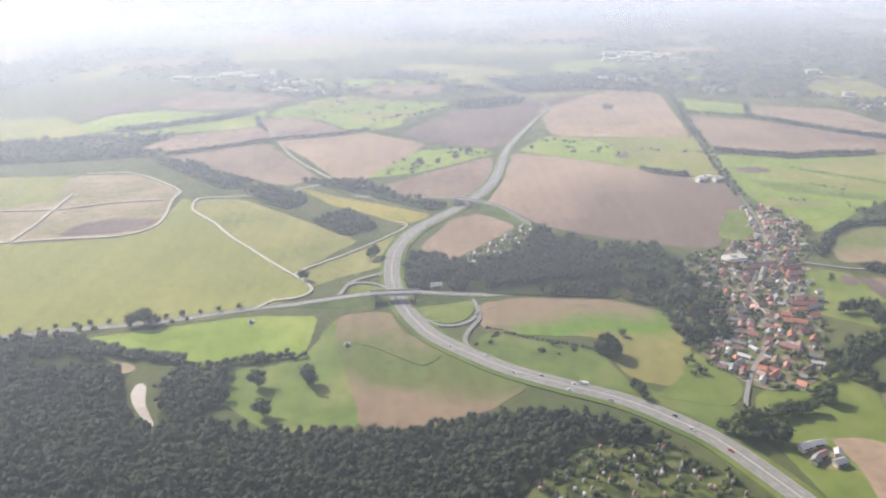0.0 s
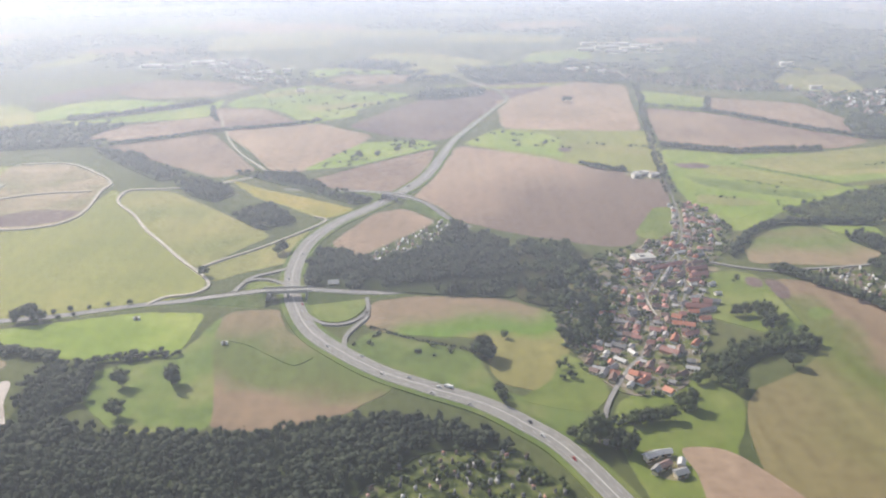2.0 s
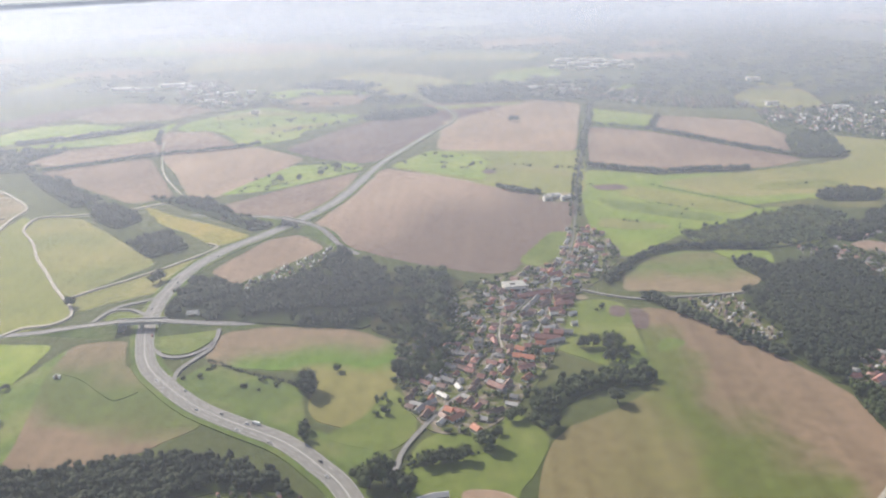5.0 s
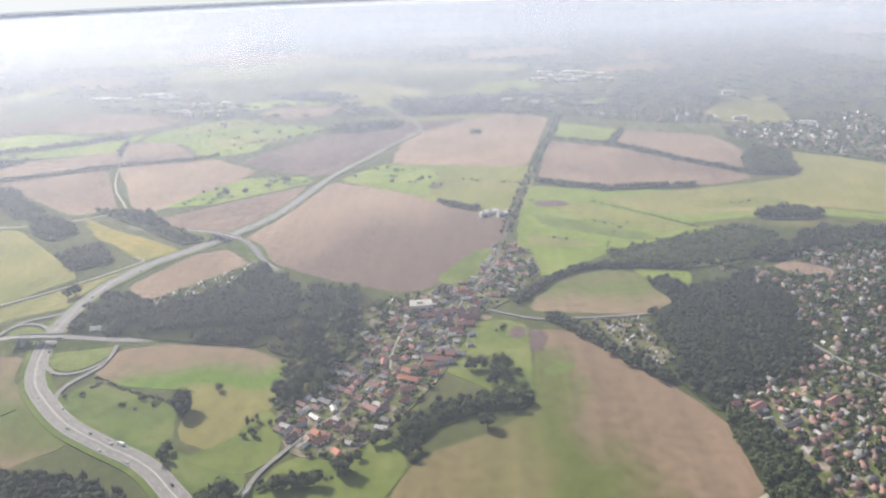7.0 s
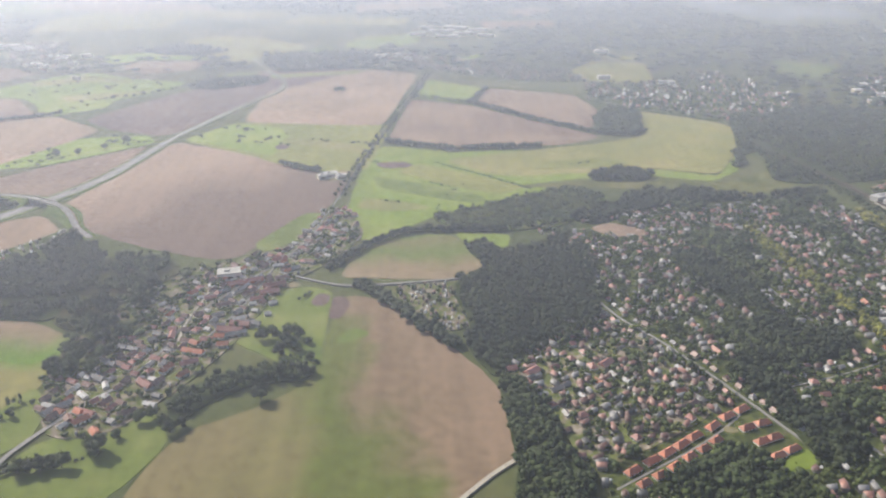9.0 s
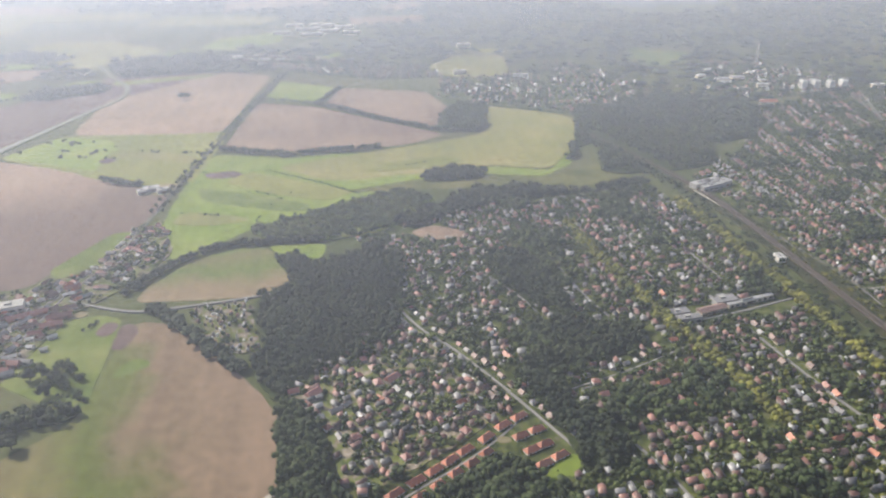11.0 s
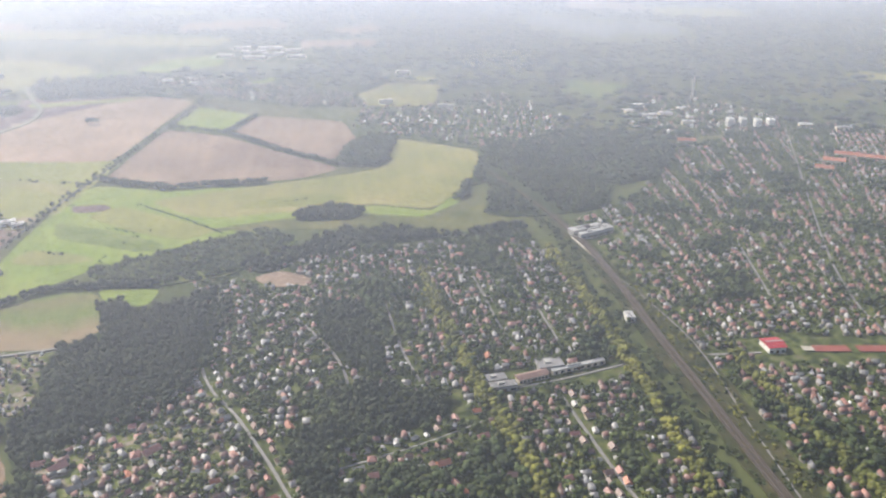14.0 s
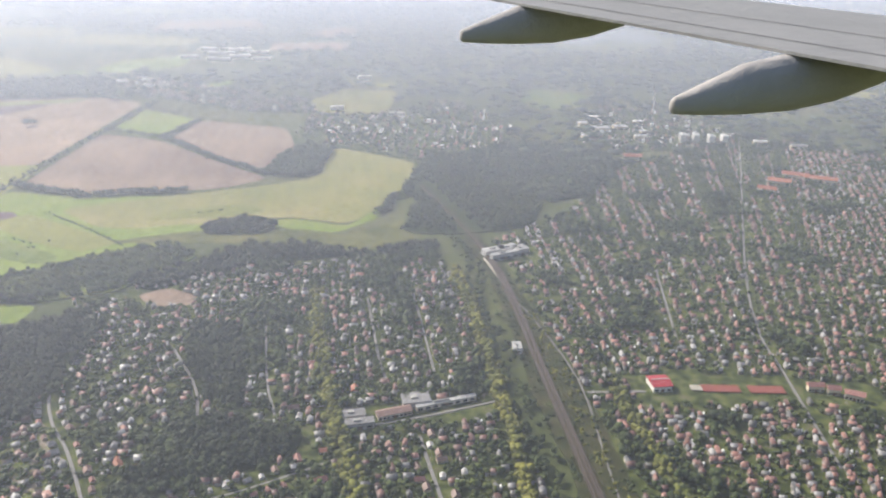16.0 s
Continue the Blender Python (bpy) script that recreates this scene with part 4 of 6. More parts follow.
wood("wood", [(-183, 669), (-167, 682), (-118, 640), (-130, 612), (-160, 634)], 5.5, LEAF["dark"], "dark copse beside the yellow strip")
wood("wood", [(-106, 577), (-80, 600), (-52, 568), (-77, 545)], 5.5, LEAF["dark"], "dark square copse in the fields")
wood("wood", [(-138, 702), (-78, 689), (-34, 642), (4, 613), (-14, 603), (-75, 653)], 7.0, LEAF["dark"], "long strip of trees with garden huts")
wood("wood", [(-307, 790), (-261, 774), (-177, 686), (-200, 675), (-252, 727)], 7.0, LEAF["dark"], "long strip of trees with garden huts")
wood("wood", [(612, 720), (658, 873), (690, 860), (706, 755), (745, 711), (719, 651), (676, 640), (650, 640), (628, 640), (612, 650), (640, 740)], 7.6, LEAF["broad"], "green wood beside the railway")
wood("wood", [(193, 350), (212, 366), (232, 372), (262, 370), (255, 360), (232, 358), (214, 346), (200, 326), (194, 335)], 5.2, LEAF["broad"], "tall trees behind the village gardens")
wood("wood", [(342, 518), (354, 527), (371, 503), (355, 490)], 5.0, LEAF["dark"], "dark spinney on the field's edge")
wood("wood", [(510, 882), (538, 916), (560, 880), (547, 817), (534, 796), (494, 809)], 6.0, LEAF["broad"], "green copse at the corner of the fields")
wood("wood", [(352, 300), (350, 339), (361, 347), (370, 332), (372, 304), (382, 286), (376, 262), (369, 235), (340, 235)], 5.2, LEAF["broad"], "leafy wood beside the terraces")
wood("wood", [(410, 281), (427, 294), (440, 300), (451, 301), (456, 293), (456, 281), (470, 270), (477, 235), (425, 235), (404, 262)], 5.0, LEAF["broad"], "leafy grove below the terraces")
wood("wood", [(467, 342), (464, 362), (478, 378), (482, 405), (497, 413), (517, 403), (546, 393), (539, 374), (508, 364), (487, 356), (483, 333), (498, 319), (511, 314), (504, 302), (491, 286), (476, 289), (474, 318)], 5.4, LEAF["dark"], "dark grove inside the town")
wood("wood", [(478, 508), (508, 499), (514, 436), (514, 413), (498, 420), (487, 440), (476, 473)], 5.4, LEAF["dark"], "dark grove between town streets")
FAR = {"protos": FAR_CROWNS, "width": (8, 13), "height": (5, 9)}
wood("far_wood", [(-300, 812), (-335, 828), (-345, 860), (-316, 905), (-420, 898), (-560, 872), (-680, 850), (-620, 780), (-420, 790)], 9.0, LEAF["far"], "hazy far wood", **FAR)
wood("far_wood", [(-126, 1332), (-93, 1399), (-49, 1375), (5, 1326), (-40, 1301), (-87, 1305)], 9.0, LEAF["far"], "hazy far wood in a meadow", **FAR)
wood("far_wood", [(15, 1046), (34, 1106), (114, 1100), (107, 1068), (55, 1040)], 9.0, LEAF["far"], "hazy far wood between fields", **FAR)
wood("far_wood", [(81, 1230), (111, 1276), (166, 1306), (221, 1289), (253, 1232), (222, 1174), (113, 1154)], 9.0, LEAF["far"], "hazy far wood beside the highway", **FAR)
wood("far_wood", [(745, 711), (706, 755), (690, 860), (760, 905), (850, 860), (849, 802), (790, 720)], 7.0, LEAF["far"], "green woods behind the town", protos=FAR_CROWNS, width=(8, 12))
# far woods to the horizon: clumps with clearings
far_pts = np.c_[rng.uniform(-2300, 2600, 26000), rng.uniform(780, 2700, 26000)]
clearing = np.array([noise.noise(Vector((x * 0.0035, y * 0.0022, 3.0))) for x, y in far_pts])
open_land = [np.array([tuple(v.co[:2]) for v in ob.data.vertices][:len(ob.data.vertices) // 2]) for ob in scene.objects if ob.type == "MESH" and ob.get("category") in ("field", "lake") and not ob.name.startswith("woodland")]
ok = (clearing > np.interp(far_pts[:, 0], (-300, 700), (0.05, -0.5))) & ((far_pts[:, 1] > 1150) | (far_pts[:, 0] < -330) | (far_pts[:, 0] > 760))
ok &= far_pts[:, 1] > 820 - 0.12 * far_pts[:, 0] * (far_pts[:, 0] < 0)
for q in open_land:
    if q[:, 1].max() > 780:
        ok &= ~inside(far_pts, q[:: max(1, len(q) // 60)])
for line, d in ALL_LINES:
    if line[:, 1].max() > 780:
        ok &= off_line(far_pts, line[::4]) > d + 6
lake_outline = [(940, 1990), (1010, 2110), (1110, 2050), (1230, 1970), (1320, 1840), (1265, 1600), (1150, 1600), (1085, 1530), (1030, 1560), (985, 1700), (930, 1840)]
ok &= ~inside(far_pts, lake_outline)
for clearing in ([(280, 1330), (280, 1610), (470, 1610), (480, 1400), (440, 1330)], [(-480, 1270), (-480, 1430), (-310, 1430), (-310, 1270)], [(-270, 1130), (-270, 1310), (-180, 1310), (-180, 1130)], [(590, 1240), (590, 1310), (640, 1310), (640, 1240)]):
    ok &= ~inside(far_pts, clearing)
far_pts = far_pts[ok & (far_pts[:, 1] < 2250 + 450 * rng.random(len(far_pts)))]
trees_mesh("far_forest", far_pts, LEAF["far"], "hazy blue-green forest reaching to the horizon", (18, 34), (6, 11), HORIZON_CROWNS)
far_pts = np.c_[rng.uniform(-2600, 2900, 11000), rng.uniform(2250, 4500, 11000)]
clearing = np.array([noise.noise(Vector((x * 0.0022, y * 0.003, 8.0))) for x, y in far_pts])
trees_mesh("far_forest", far_pts[clearing > -0.05], LEAF["far"], "dim forest belts at the horizon", (30, 56), (8, 14), HORIZON_CROWNS)

# ---- single trees and hedges ----
def tree_proto(k, leaf, seed):
    root = new("tree")
    v, f = crown(9, 150, 1, 0.6, seed=seed)
    v = v * np.array((6.0, 6.0, 7.0)) + np.array((0, 0, 0.6))
    ob = triangle_soup("crown", v, f, [leaf], smooth=True)
    ob.parent = root
    bm = bmesh.new()
    bmesh.ops.create_cone(bm, cap_ends=True, segments=8, radius1=0.34, radius2=0.14, depth=4.4, matrix=Matrix.Translation((0, 0, 2.2)))
    r = random.Random(seed)
    for _ in range(5):
        turn = Matrix.Rotation(r.uniform(0, math.tau), 4, "Z") @ Matrix.Rotation(radians(r.uniform(30, 60)), 4, "X")
        bmesh.ops.create_cone(bm, cap_ends=True, segments=5, radius1=0.12, radius2=0.04, depth=2.4, matrix=Matrix.Translation((0, 0, r.uniform(2.2, 3.6))) @ turn @ Matrix.Translation((0, 0, 1.2)))
    part("trunk", bm, BARK, root)
    return tagged(root, "broad leafy green tree with a rounded crown", "tree")


TREES = [tree_proto(k, LEAF["broad"] if k < 4 else LEAF["dark"], 70 + k) for k in range(6)]
used_tree = [False] * len(TREES)


def plant(x, y, size=1.0, group="", label=""):
    k = random.randrange(len(TREES))
    m = pose(x, y, 0, 0, 0, random.uniform(0, 360))
    if not used_tree[k]:
        used_tree[k] = True
        ob = TREES[k]
        ob.matrix_basis = m
    else:
        ob = copy_thing(TREES[k], m)
    ob.scale = (size, size, size * random.uniform(0.85, 1.1))
    tagged(ob, label, group=group)
    return ob


for x, y, s in ((-71, 332, 1.25), (-95, 331, 1.2), (-87, 305, 1.2), (-177, 403, 1.5), (-171, 401, 1.1), (-184, 400, 1.0), (-94, 463, 0.9), (-51, 503, 1.0), (-54, 498, 0.9), (82, 357, 1.5), (85, 352, 1.2), (78, 359, 1.0), (89, 315, 0.8), (88, 322, 0.7), (94, 377, 0.6), (174, 308, 1.2), (170, 311, 0.9), (236, 345, 1.2), (129, 284, 1.5), (124, 281, 1.3), (135, 279, 1.2), (140, 276, 1.2), (119, 286, 0.9), (212, 1010, 1.3), (219, 1013, 1.1), (-25, 745, 1.0), (10, 770, 0.9), (-8, 752, 0.8), (25, 790, 1.0)):
    plant(x, y, s, "lone trees", "lone leafy tree standing in open grass")
for k, x in enumerate(np.linspace(-340, -128, 44)):
    y = np.interp(x, cross_line[:, 0], cross_line[:, 1])
    if random.random() < 0.85:
        plant(x + random.uniform(-2, 2), y + (4 if k % 2 else -4), random.uniform(0.3, 0.48), "roadside trees", "small roadside tree along the country road")
avenue = smooth_line([(249, 627), (256, 680), (263, 730), (280, 835), (296, 930), (315, 1030), (330, 1133)], 9.0)
for x, y in avenue:
    for s in (-3.2, 3.2):
        if random.random() < 0.9:
            plant(x + s + random.uniform(-1, 1), y + random.uniform(-2, 2), random.uniform(0.34, 0.54), "avenue trees", "tree of the dense avenue along the road")
for poly, gap in (([(-220, 1050), (-158, 1150), (-71, 1110), (4, 1080), (-40, 1010), (-62, 968), (-100, 916), (-150, 985)], 24), ([(-75, 708), (-29, 811), (38, 818), (52, 792), (-27, 720)], 18), ([(79, 803), (116, 864), (169, 840), (190, 788), (176, 742)], 18), ([(10, 368), (21, 386), (79, 360), (88, 324), (62, 321)], 14)):
    pts = scatter(poly, gap * 0.5, 0.9, jitter=0.9)
    pts = pts[np.array([noise.noise(Vector((x * 0.05, y * 0.05, 21.0))) for x, y in pts]) > 0.18]
    trees_mesh("meadow_bushes", pts, LEAF["broad"], "scattered bushes in a meadow", (2.5, 5.0), (2.0, 4.5), WOOD_CROWNS)
# paddock and village-edge trees
for x, y in ((184, 330), (189, 333), (195, 328), (200, 322), (204, 326), (178, 318), (243, 392), (247, 388), (252, 396), (238, 385), (246, 401), (255, 380), (150, 297), (154, 298), (158, 299), (146, 296), (162, 300)):
    plant(x, y, random.uniform(0.6, 1.0), "paddock trees", "leafy tree at the edge of a paddock")

for x, y, s in ((137, 378, 1.3), (147, 372, 1.1), (144, 400, 1.3), (134, 369, 1.2), (142, 414, 1.2), (133, 414, 1.3), (144, 456, 1.2), (148, 469, 1.2), (130, 437, 1.3), (152, 405, 1.0), (150, 384, 1.1), (128, 372, 1.0), (139, 390, 1.1), (150, 440, 1.1), (227, 400, 0.9), (232, 401, 0.9), (240, 396, 1.0), (241, 405, 0.9)):
    plant(x, y, s, "village trees", "large round leafy tree at the village edge")


def clear_of_line(pts, line, gap):
    return pts[off_line(pts, line) > gap]


def hedge(pts, width, height, label, mat=None, gap=0.0):
    """A hedge or row of bushes as one uneven leafy mass."""
    line = smooth_line(pts, 2.6)
    p = np.repeat(line, 2, 0) + rng.normal(0, width * 0.3, (2 * len(line), 2))
    if gap:
        p = p[rng.random(len(p)) > 0.62]
        width, height = width * 0.65, height * 0.7
    hide = np.array([noise.noise(Vector((x * 0.05, y * 0.05, 9.0))) for x, y in p]) < (gap - 1.0 if gap else -2)
    return trees_mesh("hedge", p[~hide], mat or LEAF["dark"], label, (width * 0.7, width * 1.2), (height * 0.6, height * 1.1))


hedge([(281, 784), (310, 768), (345, 752), (380, 757), (416, 757), (430, 760)], 6, 6, "dark hedge under the brown wedge field")
hedge([(374, 949), (400, 915), (438, 866), (470, 832), (500, 803), (520, 800), (545, 812)], 5, 6, "long dark hedge between brown fields")
hedge([(376, 949), (390, 990), (403, 1030)], 4, 5, "short hedge beside the bright parcel")
hedge([(307, 987), (330, 975), (374, 949)], 3, 4, "low hedge under the bright parcel")
hedge([(204, 795), (235, 785), (272, 775)], 4, 4, "scrubby hedge between meadows", gap=0.9)
hedge([(125, 815), (150, 800), (172, 782)], 5, 4, "loose row of bushes in the meadow", gap=1.0)
hedge([(-60, 712), (-20, 742), (20, 775), (48, 797)], 3, 4, "loose hedge along the meadow strip", gap=1.05)
hedge([(-300, 812), (-250, 840), (-196, 873), (-140, 890), (-92, 912)], 5, 5, "long dark far hedge")
hedge([(335, 706), (371, 672), (404, 637)], 1.4, 1.6, "thin dark ditch hedge between fields")
hedge([(255, 488), (266, 508), (282, 530), (305, 548), (335, 550), (372, 548)], 5, 5, "dark hedge round the patchy field")
hedge([(21, 390), (45, 376), (65, 368), (82, 360)], 1.6, 1.8, "thin dark hedge along a ditch")
hedge([(25, 380), (34, 372), (48, 362), (58, 357)], 5, 3, "low scrub in the rough meadow", gap=0.95)
hedge([(-118, 354), (-105, 357), (-92, 359), (-80, 361)], 4, 4.5, "dark clipped-looking hedge at the meadow's end")
hedge([(140, 298), (146, 299), (153, 301), (158, 302)], 4, 3.5, "dense dark square hedge in the paddock")
hedge([(158, 302), (166, 304), (174, 308)], 1.5, 1.5, "low hedge in the paddock")
hedge([(222, 690), (200, 706), (192, 715)], 6, 5, "scrub beside the builder's yard")
hedge([(-211, 384), (-190, 372), (-160, 362), (-140, 356)], 6, 5, "bushy wood edge below the meadow")
hedge([(560, 900), (545, 850), (536, 800)], 5, 6, "hedge at the yellow field's end")
hedge([(615, 735), (604, 700), (596, 690)], 6, 5, "bushes on the pointed field end")
hedge([(-400, 936), (-379, 947), (-320, 984), (-258, 1037)], 8, 7, "long far tree belt between pale meadows")
hedge([(-75, 985), (-40, 1008), (0, 1045), (18, 1068)], 6, 6, "far hedge along the dark field", gap=0.9)
hedge([(-216, 923), (-232, 960), (-243, 1000)], 4, 5, "far hedge between brown fields")
hedge([(440, 700), (452, 702), (468, 708)], 2.5, 3, "short row of bushes in the field", gap=0.9)
trees_mesh("railside_scrub", clear_of_line(rng.uniform((661, 205), (688, 560), (520, 2)), rail_line, 3.2), LEAF["broad"], "low dark scrub beside the railway", (1.6, 3.6), (0.8, 2.2), TOWN_CROWNS)
trees_mesh("railside_bushes", rng.uniform((676, 250), (686, 520), (130, 2)) + rng.normal(0, 1, (130, 2)), LEAF["yellow"], "yellowing bushes beside the railway", (1.8, 3.6), (1.2, 2.6), TOWN_CROWNS)
trees_mesh("railside_trees", np.concatenate([scatter([(640, 750), (652, 690), (660, 620), (664, 560), (652, 560), (648, 620), (634, 690), (626, 740)], 5.0, 0.8, clear=False), scatter([(650, 560), (662, 560), (660, 400), (660, 250), (648, 250), (648, 400)], 5.0, 0.7), scatter([(684, 520), (700, 500), (702, 380), (690, 330), (682, 250), (690, 250), (712, 400), (708, 520)], 5.0, 0.7)]), LEAF["broad"], "scrubby trees along the railway", (3.5, 6), (3, 6), TOWN_CROWNS)
hedge([(275, 684), (314, 661), (343, 641), (369, 620)], 2.4, 2.8, "thin hedge between meadow parcels", gap=1.15)
hedge([(264, 622), (290, 612), (318, 598), (330, 590)], 2.4, 3, "loose bushes between meadow strips", gap=0.85)
hedge([(270, 716), (300, 714), (330, 710)], 2.4, 3, "loose bushes along a ditch", gap=0.95)
hedge([(326, 590), (330, 610), (338, 630), (350, 650)], 2.6, 3, "loose bushes across the meadow", gap=0.85)
hedge([(243, 377), (250, 373), (256, 367)], 2.4, 2.4, "row of fruit bushes beside a plot")
hedge([(244, 384), (252, 380), (259, 376)], 1.6, 1.6, "row of low bushes beside a plot")
hedge([(240, 396), (238, 410), (236, 425), (242, 445), (246, 462)], 3.4, 4, "row of trees behind the village lawns", gap=1.1)
hedge([(272, 466), (283, 456), (297, 434), (318, 405), (330, 390)], 6, 6, "belt of trees along the brown field")
hedge([(249, 627), (256, 680), (263, 730), (280, 835), (296, 930), (315, 1030), (330, 1133)], 1.6, 1.7, "dense undergrowth of the tree avenue")
# tree alleys of the town, turning yellow
for pts in TREE_ALLEYS:
    hedge(pts, 6.0, 6.0, "yellowing avenue of street trees", LEAF["yellow"])

# ---- houses ----
def gable(bm, length, depth, low, high, over=0.35, hip=0.0):
    x, y = length / 2 + over, depth / 2 + over
    v = [bm.verts.new(c) for c in ((-x, -y, low), (x, -y, low), (x, y, low), (-x, y, low), (-x + hip, 0, high), (x - hip, 0, high))]
    under = [bm.verts.new(c) for c in ((-x, -y, low - 0.18), (x, -y, low - 0.18), (x, y, low - 0.18), (-x, y, low - 0.18))]
    for f in ((0, 1, 5, 4), (2, 3, 4, 5), (1, 2, 5), (3, 0, 4)):
        bm.faces.new([v[i] for i in f])
    for i in range(4):
        bm.faces.new((v[i], under[i], under[(i + 1) % 4], v[(i + 1) % 4]))
    bm.faces.new(under[::-1])
    return bm


def house_proto(length, depth, eave, ridge, roof, wall, label, hip=0.0):
    root = new("house")
    bm = box_bm(-length / 2, length / 2, -depth / 2, depth / 2, 0, eave)
    if not hip:
        for s in (-1, 1):
            x = s * (length / 2 - 0.01)
            bm.faces.new([bm.verts.new(c) for c in ((x, -depth / 2, eave), (x, depth / 2, eave), (x, 0, ridge - 0.3))])
    part("wall", bm, wall, root)
    part("roof", gable(bmesh.new(), length, depth, eave, ridge, hip=hip), ROOFS[roof], root)
    part("chimney", box_bm(-length * 0.22, -length * 0.22 + 0.5, 0.3, 0.75, ridge - 1.0, ridge + 0.6), WALLS[3], root, "brick chimney")
    for s in (-1, 1):
        for x in (-length * 0.28, length * 0.28):
            frame_ob = part("window", box_bm(x - 0.58, x + 0.58, s * depth / 2 - 0.05, s * depth / 2 + 0.05, eave * 0.33, eave * 0.82), PAINT_WHITE, root, "white framed window")
            part("pane", box_bm(x - 0.48, x + 0.48, s * depth / 2 - 0.08, s * depth / 2 + 0.08, eave * 0.37, eave * 0.78), GLASS, frame_ob, "dark glass pane")
    part("door", box_bm(-0.42, 0.42, -depth / 2 - 0.06, -depth / 2 + 0.04, 0, min(2.0, eave * 0.75)), TIMBER, root)
    return tagged(root, label, "house")


W_WHITE, W_CREAM, W_GREY, W_BRICK = WALLS
DENSE = [(352, 366), (370, 391), (389, 409), (409, 420), (424, 411), (437, 378), (451, 344), (455, 337), (440, 322), (424, 311), (405, 300), (390, 291), (376, 296), (373, 332), (358, 350)]
DENSE_NORTH = [(424, 418), (427, 470), (430, 505), (418, 530), (436, 542), (480, 548), (482, 510), (474, 480), (486, 440), (480, 412), (450, 380), (440, 392)]
TERRACE_AREA = [(388, 286), (404, 298), (462, 337), (468, 331), (476, 303), (478, 288), (458, 281), (456, 292), (441, 302), (405, 275), (388, 276)]
HOUSES = [
    house_proto(7.0, 5.4, 3.0, 5.6, "orange", W_WHITE, "white house with an orange tiled gable roof"),
    house_proto(6.2, 5.2, 3.0, 5.4, "red", W_CREAM, "cream house with a red tiled gable roof"),
    house_proto(6.0, 6.0, 3.2, 5.4, "red", W_WHITE, "white house with a red hipped roof", 2.4),
    house_proto(7.4, 5.2, 2.8, 5.4, "brown", W_GREY, "grey house with a brown tiled roof"),
    house_proto(5.6, 5.0, 3.0, 5.0, "grey", W_WHITE, "white house with a grey roof", 2.0),
    house_proto(6.6, 5.6, 3.2, 5.8, "brown", W_CREAM, "cream house with a dark brown roof"),
    house_proto(8.0, 5.6, 3.0, 5.2, "grey", W_GREY, "grey house with a slate-grey roof"),
    house_proto(5.2, 4.6, 2.6, 4.2, "pale", W_WHITE, "small white house with a pale roof"),
]
TERRACE = house_proto(8.0, 5.2, 2.2, 5.0, "terracotta", W_WHITE, "orange-roofed terrace house in a tidy row", 1.8)
BARN = house_proto(15.0, 6.0, 3.4, 6.2, "red", W_BRICK, "long brick barn with a red tiled roof")
fresh = {ob.name for ob in (*HOUSES, TERRACE, BARN)}
house_spots = []


def build(proto, x, y, turn, group, size=1.0, stretch=1.0):
    m = pose(x, y, 0.15, 0, 0, turn)
    if proto.name in fresh:
        fresh.discard(proto.name)
        ob = proto
        ob.matrix_basis = m
    else:
        ob = copy_thing(proto, m)
    ob.scale = (size * stretch, size, size)
    ob["group"] = group
    house_spots.append((x, y))
    return ob


def free(x, y, gap):
    return all((x - a) ** 2 + (y - b) ** 2 > gap * gap for a, b in house_spots)


def off_roads(x, y, extra=0.0):
    p = np.array([(x, y)], float)
    return all(off_line(p, line[::2])[0] > d + extra for line, d in ALL_LINES if line[:, 0].min() - 20 < x < line[:, 0].max() + 20 and line[:, 1].min() - 20 < y < line[:, 1].max() + 20)


def choose(weights):
    return HOUSES[random.choices(range(len(HOUSES)), weights)[0]]


VILLAGE_MIX = (3, 4, 3, 5, 3, 4, 4, 4)
RED_MIX, TOWN_MIX = (3, 5, 4, 5, 2, 4, 3, 3), (1, 3, 2, 4, 4, 4, 4, 4)


def place(proto, length, spots, group, size=0.62):
    """Single buildings: place, length and turn of each."""
    for x, y, L, turn in spots:
        build(proto, x, y, turn, group, size, L / (length * size))
        for k in (-0.3, 0.3):
            if L > 7:
                house_spots.append((x + k * L * math.cos(radians(turn)), y + k * L * math.sin(radians(turn))))


# terraces: short rows with gardens
field("terrace_lawn", "meadow", [(469, 298), (476, 300), (478, 289), (470, 285), (457, 281), (457, 286)], "bright lawn below the terrace houses")
field("terrace_yard", "sand", [(446, 317), (452, 313), (449, 310), (443, 312)], "pale sandy yard between terraces")
for pts, length in (([(397, 287), (406.5, 293), (414.5, 298), (422, 303), (429.5, 308.3), (440, 315), (449, 322), (457.6, 327)], 7.6), ([(399.5, 279.3), (407.3, 284), (414.8, 289), (423, 294.8), (430.7, 299.7), (437.8, 305)], 6.0), ([(455, 313.5), (463, 316.5)], 7.0), ([(457.3, 303.7), (464, 306.4)], 6.6), ([(460, 294), (468, 298)], 7.4)):
    for k, (x, y) in enumerate(pts):
        q = pts[min(k + 1, len(pts) - 1)], pts[max(k - 1, 0)]
        turn = math.degrees(math.atan2(q[0][1] - q[1][1], q[0][0] - q[1][0]))
        build(TERRACE, x, y, turn + random.uniform(-4, 4), "terrace houses", 0.66, length / (8.0 * 0.66))
